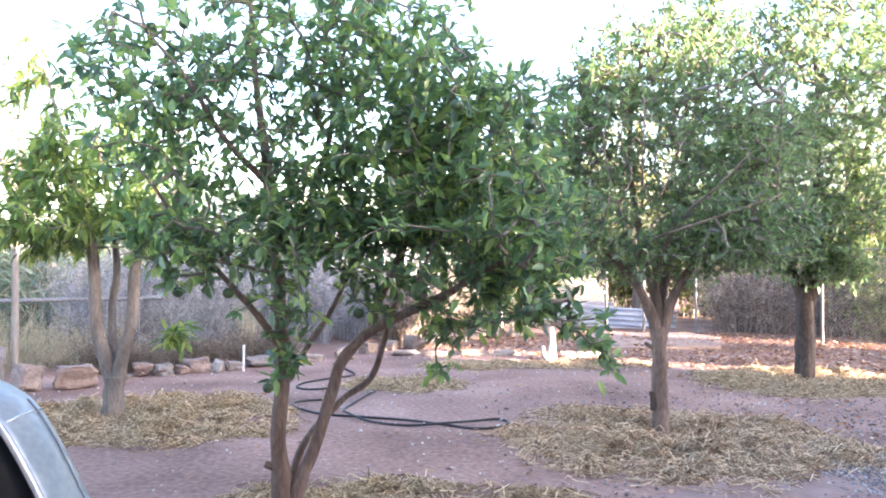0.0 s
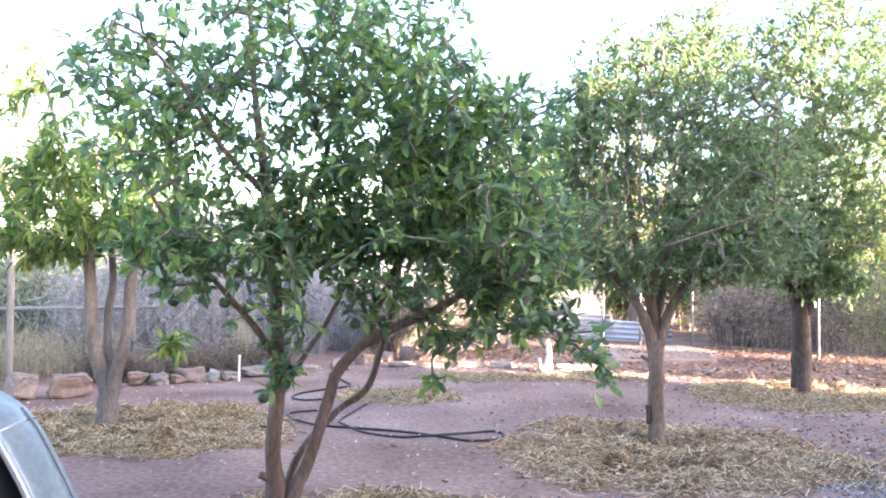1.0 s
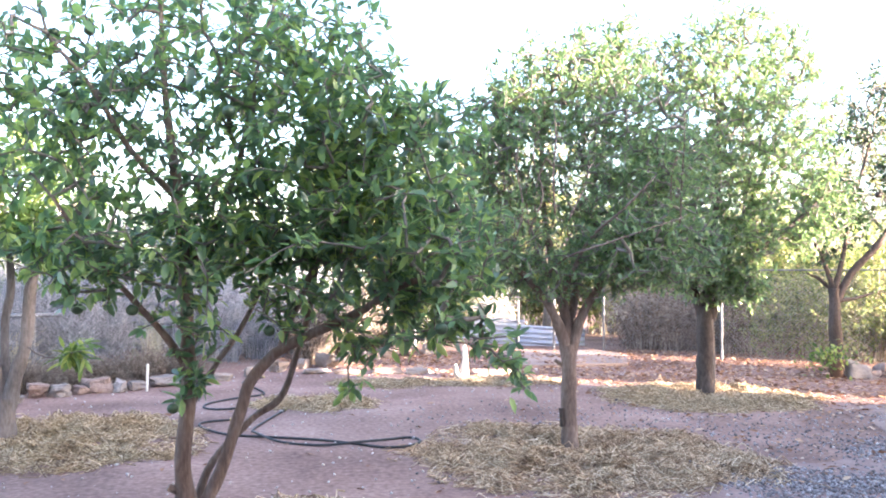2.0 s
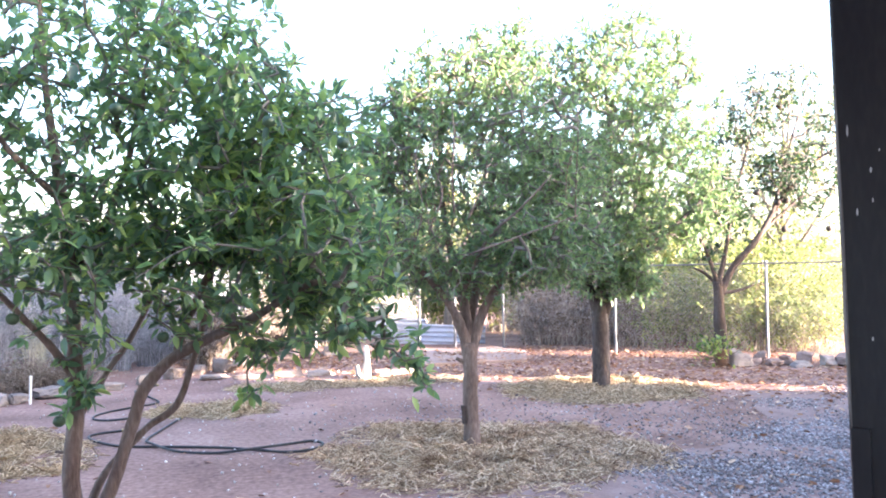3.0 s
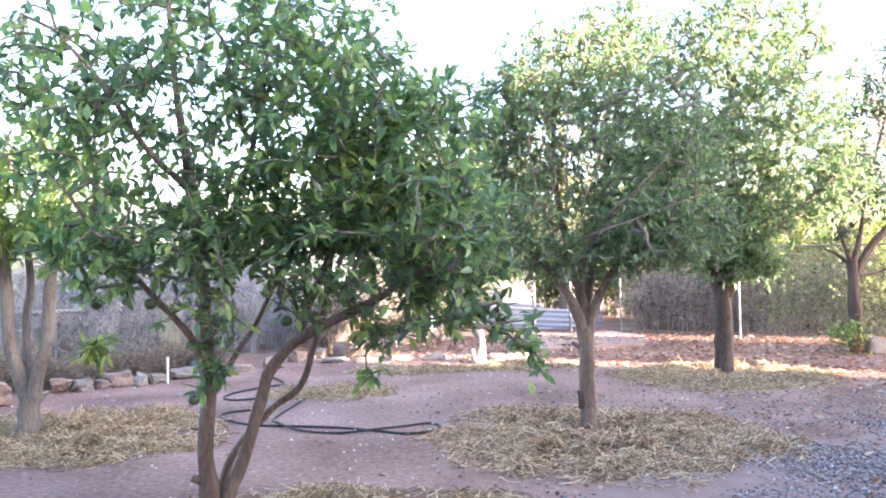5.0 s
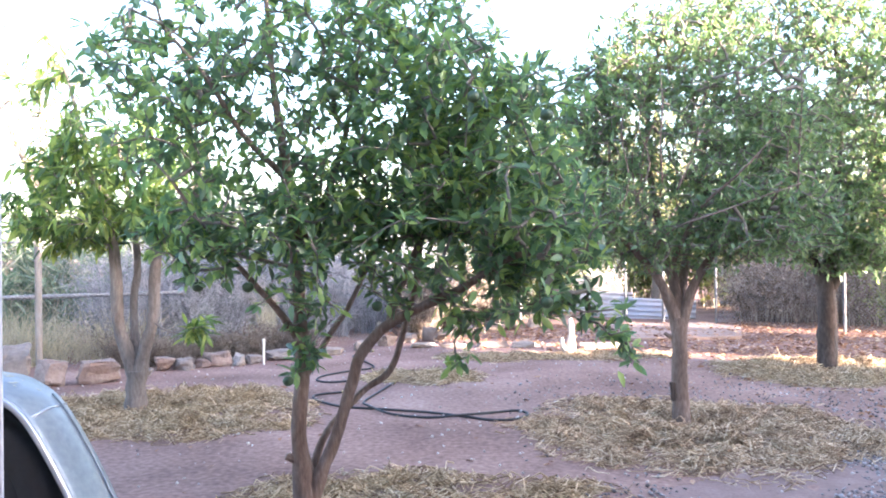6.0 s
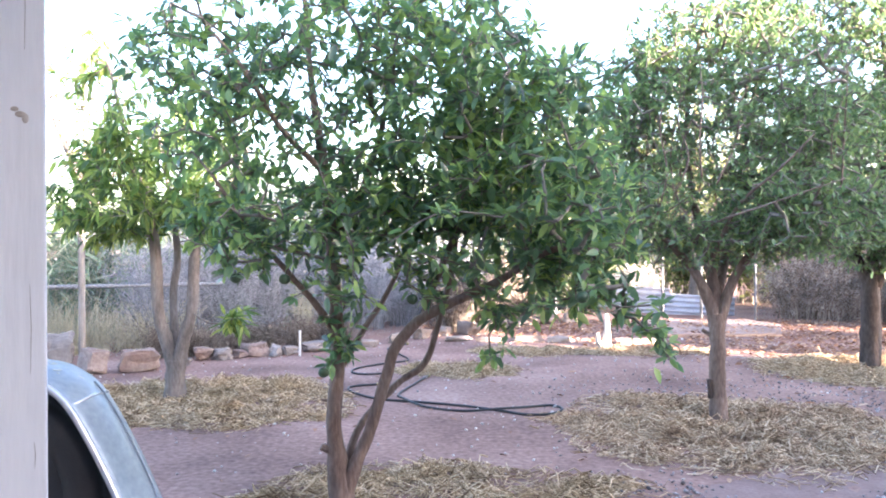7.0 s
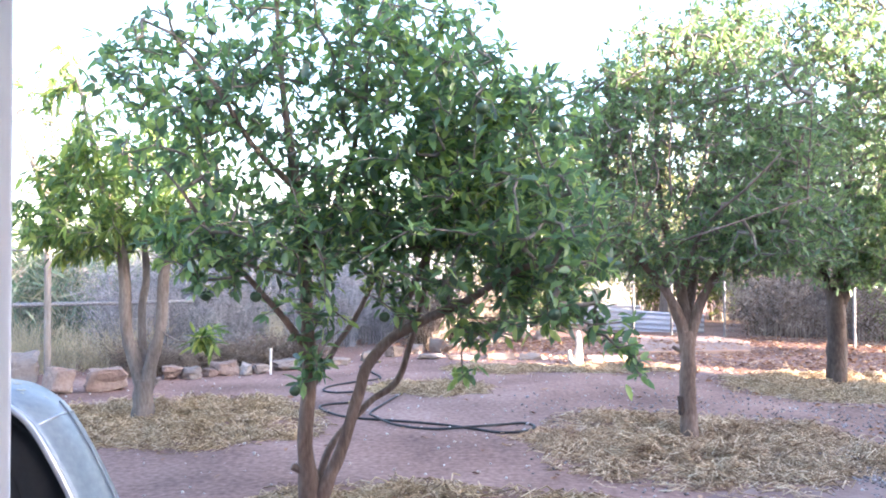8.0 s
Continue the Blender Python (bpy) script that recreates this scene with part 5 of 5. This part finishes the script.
# ---- trailer with a bent metal fender ----
def trailer():
    t = thing("utility_trailer", (-1.98, 3.0, -0.028), "utility trailer with a scuffed silver fender over a black tyre", "trailer", rz=0)
    # side profile of the fender: flat top, crease, steep front
    prof = spline([(-0.62, 0.42), (-0.47, 0.72), (-0.30, 0.88), (-0.12, 0.945), (0.12, 0.94), (0.24, 0.895), (0.33, 0.815), (0.44, 0.63), (0.55, 0.40), (0.62, 0.22)], 5)
    y0, y1, th = 0.0, 0.30, 0.012
    verts, faces = [], []
    cols = [(y0, 0.0), (y0 + 0.02, 0.016), (y0 + 0.16, 0.03), (y1 - 0.02, 0.018), (y1, 0.0)]
    cx, cz = -0.02, 0.35
    for x, z in prof:
        d = Vector((x - cx, z - cz)).normalized()
        for y, bulge in cols:
            verts.append((x + d.x * bulge, y, z + d.y * bulge))
        for y, bulge in reversed(cols):
            verts.append((x + d.x * (bulge - th), y, z + d.y * (bulge - th)))
    n = 2 * len(cols)
    for i in range(len(prof) - 1):
        for j in range(n):
            a, b = i * n + j, i * n + (j + 1) % n
            faces.append((a, b, b + n, a + n))
    part("fender", (verts, faces), M["fender"], t, "hazy silver sheet-metal fender", smooth=True)
    # rolled lip along the near edge
    lip = [(x, -0.004, z - 0.004) for x, z in prof]
    v, f = tube(lip, [0.014] * len(lip), 8, True)
    part("lip", (v, f), M["fender_lip"], t, "bright rolled metal edge", smooth=True)
    # raised ribs and the crease across the fender
    for yy in (0.235,):
        pts = []
        for x, z in prof[28:]:
            d = Vector((x - cx, z - cz)).normalized()
            pts.append((x + d.x * 0.026, yy, z + d.y * 0.026))
        v, f = tube(pts, [0.005] * len(pts), 6, True)
        part("rib", (v, f), M["fender"], t, smooth=True)
    d = Vector((0.33 - cx, 0.815 - cz)).normalized()
    v, f = tube([(0.33 + d.x * 0.012, 0.02, 0.815 + d.y * 0.012), (0.33 + d.x * 0.027, 0.15, 0.815 + d.y * 0.027), (0.33 + d.x * 0.014, 0.285, 0.815 + d.y * 0.014)], [0.007] * 3, 6, True)
    part("crease", (v, f), M["fender_lip"], t, smooth=True)
    # scuffed patch on the top
    rngs = random.Random(4)
    for _ in range(34):
        x, yy = rngs.gauss(0.13, 0.06), rngs.gauss(0.15, 0.04)
        i = min(range(len(prof)), key=lambda q: abs(prof[q][0] - x) + (prof[q][1] < 0.7))
        z = prof[i][1]
        d = Vector((x - cx, z - cz)).normalized()
        c = Vector((x + d.x * 0.027, yy, z + d.y * 0.027))
        m = Matrix.Translation(c) @ Vector((d.x, 0, d.y)).to_track_quat("Z", "Y").to_matrix().to_4x4() @ Matrix.Rotation(rngs.uniform(0, 3.1), 4, "Z") @ Matrix.Diagonal((rngs.uniform(0.006, 0.022), rngs.uniform(0.004, 0.012), 0.0012, 1))
        bm = bmesh.new()
        bmesh.ops.create_icosphere(bm, subdivisions=2, radius=1.0, matrix=m)
        part("scuff", bm, M["fender_worn"], t, "pale flaking coat", smooth=True)
    # tyre: a lathe with rounded shoulders and tread grooves
    sec = [(0.30, 0.0), (0.31, -0.008), (0.35, -0.022), (0.40, -0.012), (0.435, 0.02), (0.442, 0.05), (0.436, 0.062), (0.442, 0.075), (0.442, 0.125), (0.436, 0.137), (0.442, 0.15), (0.435, 0.19), (0.40, 0.215), (0.35, 0.225), (0.31, 0.21), (0.30, 0.2)]
    N = 48
    verts, faces = [], []
    for i in range(N):
        a = 2 * math.pi * i / N
        for r, y in sec:
            verts.append((math.cos(a) * r, 0.04 + y, 0.44 + math.sin(a) * r))
    s = len(sec)
    for i in range(N):
        for j in range(s - 1):
            a, b = i * s + j, ((i + 1) % N) * s + j
            faces.append((a, a + 1, b + 1, b))
    wheel = part("tyre", (verts, faces), M["rubber"], t, "black rubber tyre", smooth=True, at=pose(-0.02, 0, 0))
    bm = bmesh.new()
    rot = pose(0, 0.09, 0.44, 90, 0, 0)
    bmesh.ops.create_cone(bm, segments=32, radius1=0.298, radius2=0.298, depth=0.07, cap_ends=True, matrix=rot)
    bmesh.ops.create_cone(bm, segments=24, radius1=0.21, radius2=0.16, depth=0.04, cap_ends=True, matrix=pose(0, 0.045, 0.44, 90, 0, 0))
    for i in range(5):
        a = 2 * math.pi * i / 5
        bmesh.ops.create_cone(bm, segments=6, radius1=0.012, radius2=0.012, depth=0.03, cap_ends=True, matrix=pose(0.075 * math.cos(a), 0.02, 0.44 + 0.075 * math.sin(a), 90, 0, 0))
    part("rim", bm, M["rim"], wheel, "black pressed steel rim")
    # black inner skirt behind the tyre, axle and deck
    part("inner_panel", box(bmesh.new(), -0.56, 0.25, 0.30, 0.312, 0.35, 0.62, 0.004), M["dark_paint"], t)
    part("axle", pipe(bmesh.new(), (-0.02, 0.15, 0.44), (-0.02, 0.36, 0.44), 0.03), M["dark_paint"], t)
    part("deck", box(bmesh.new(), -2.4, -0.75, 0.33, 1.5, 0.5, 0.56, 0.01), M["timber"], t)
    part("support_leg", box(bmesh.new(), -1.55, -1.47, 0.5, 0.58, -0.05, 0.5, 0.005), M["dark_paint"], t)


trailer()


# ---- porch posts ----
def white_post():
    p = thing("porch_post", (-0.712, 1.228, 0), "white painted wooden porch post with a knot and fine cracks", "post", "porch posts", rz=31)
    part("shaft", box(bmesh.new(), -0.12, 0.0, 0.0, 0.10, -0.02, 2.9, 0.004), M["white_paint"], p)
    bm = bmesh.new()
    for x, z, w, h in ((-0.036, 1.612, 0.008, 0.005), (-0.029, 1.606, 0.005, 0.008), (-0.044, 1.62, 0.006, 0.004)):
        bmesh.ops.create_icosphere(bm, subdivisions=2, radius=1.0, matrix=Matrix.Translation((x, 0, z)) @ Matrix.Diagonal((w, 0.0025, h, 1)))
    part("knot", bm, M["knot"], p, "brown weeping knot")
    for x, z0, z1 in ((-0.03, 1.70, 1.86), (-0.024, 1.19, 1.36), (-0.019, 1.05, 1.10), (-0.07, 1.4, 1.6)):
        v, f = tube([(x, 0.0003, z0), (x + 0.0015, 0.0003, (z0 + z1) / 2), (x - 0.0005, 0.0003, z1)], [0.0003, 0.0007, 0.0003], 5, True)
        part("crack", (v, f), M["crack"], p)


def dark_post():
    p = thing("porch_post", (1.06, 1.25, 0), "dark painted porch post with worn chipped edges", "post", "porch posts", rz=-33)
    p.matrix_basis = pose(1.062, 1.25, 0.0, 0, -0.8, -41.5)
    part("shaft", box(bmesh.new(), 0.0, 0.13, 0.0, 0.12, -0.02, 2.9, 0.006), M["dark_paint"], p)
    v, f = tube([(0.004, 0.0, 1.12), (0.003, -0.001, 1.3), (0.004, 0.0, 1.5), (0.003, 0, 1.75)], [0.0015, 0.004, 0.003, 0.001], 6, True, 0.6, 3)
    part("worn_corner", (v, f), M["worn_edge"], p, "rubbed bare edge")
    part("base_wrap", box(bmesh.new(), 0.002, 0.034, -0.005, 0.0, -0.02, 1.12, 0.002), M["dark_paint"], p, "lapped lower cladding")
    for x, z, w, h in ((0.055, 1.585, 0.0022, 0.006), (0.03, 1.51, 0.0018, 0.008), (0.056, 1.53, 0.0014, 0.005), (0.045, 1.28, 0.002, 0.004), (0.07, 1.62, 0.0014, 0.003), (0.02, 1.66, 0.002, 0.012)):
        bm = bmesh.new()
        bmesh.ops.create_icosphere(bm, subdivisions=1, radius=1.0, matrix=Matrix.Translation((x, 0.0, z)) @ Matrix.Diagonal((w, 0.0012, h, 1)))
        part("chip", bm, M["bare_chip"], p, "pale paint chip")


white_post()
dark_post()
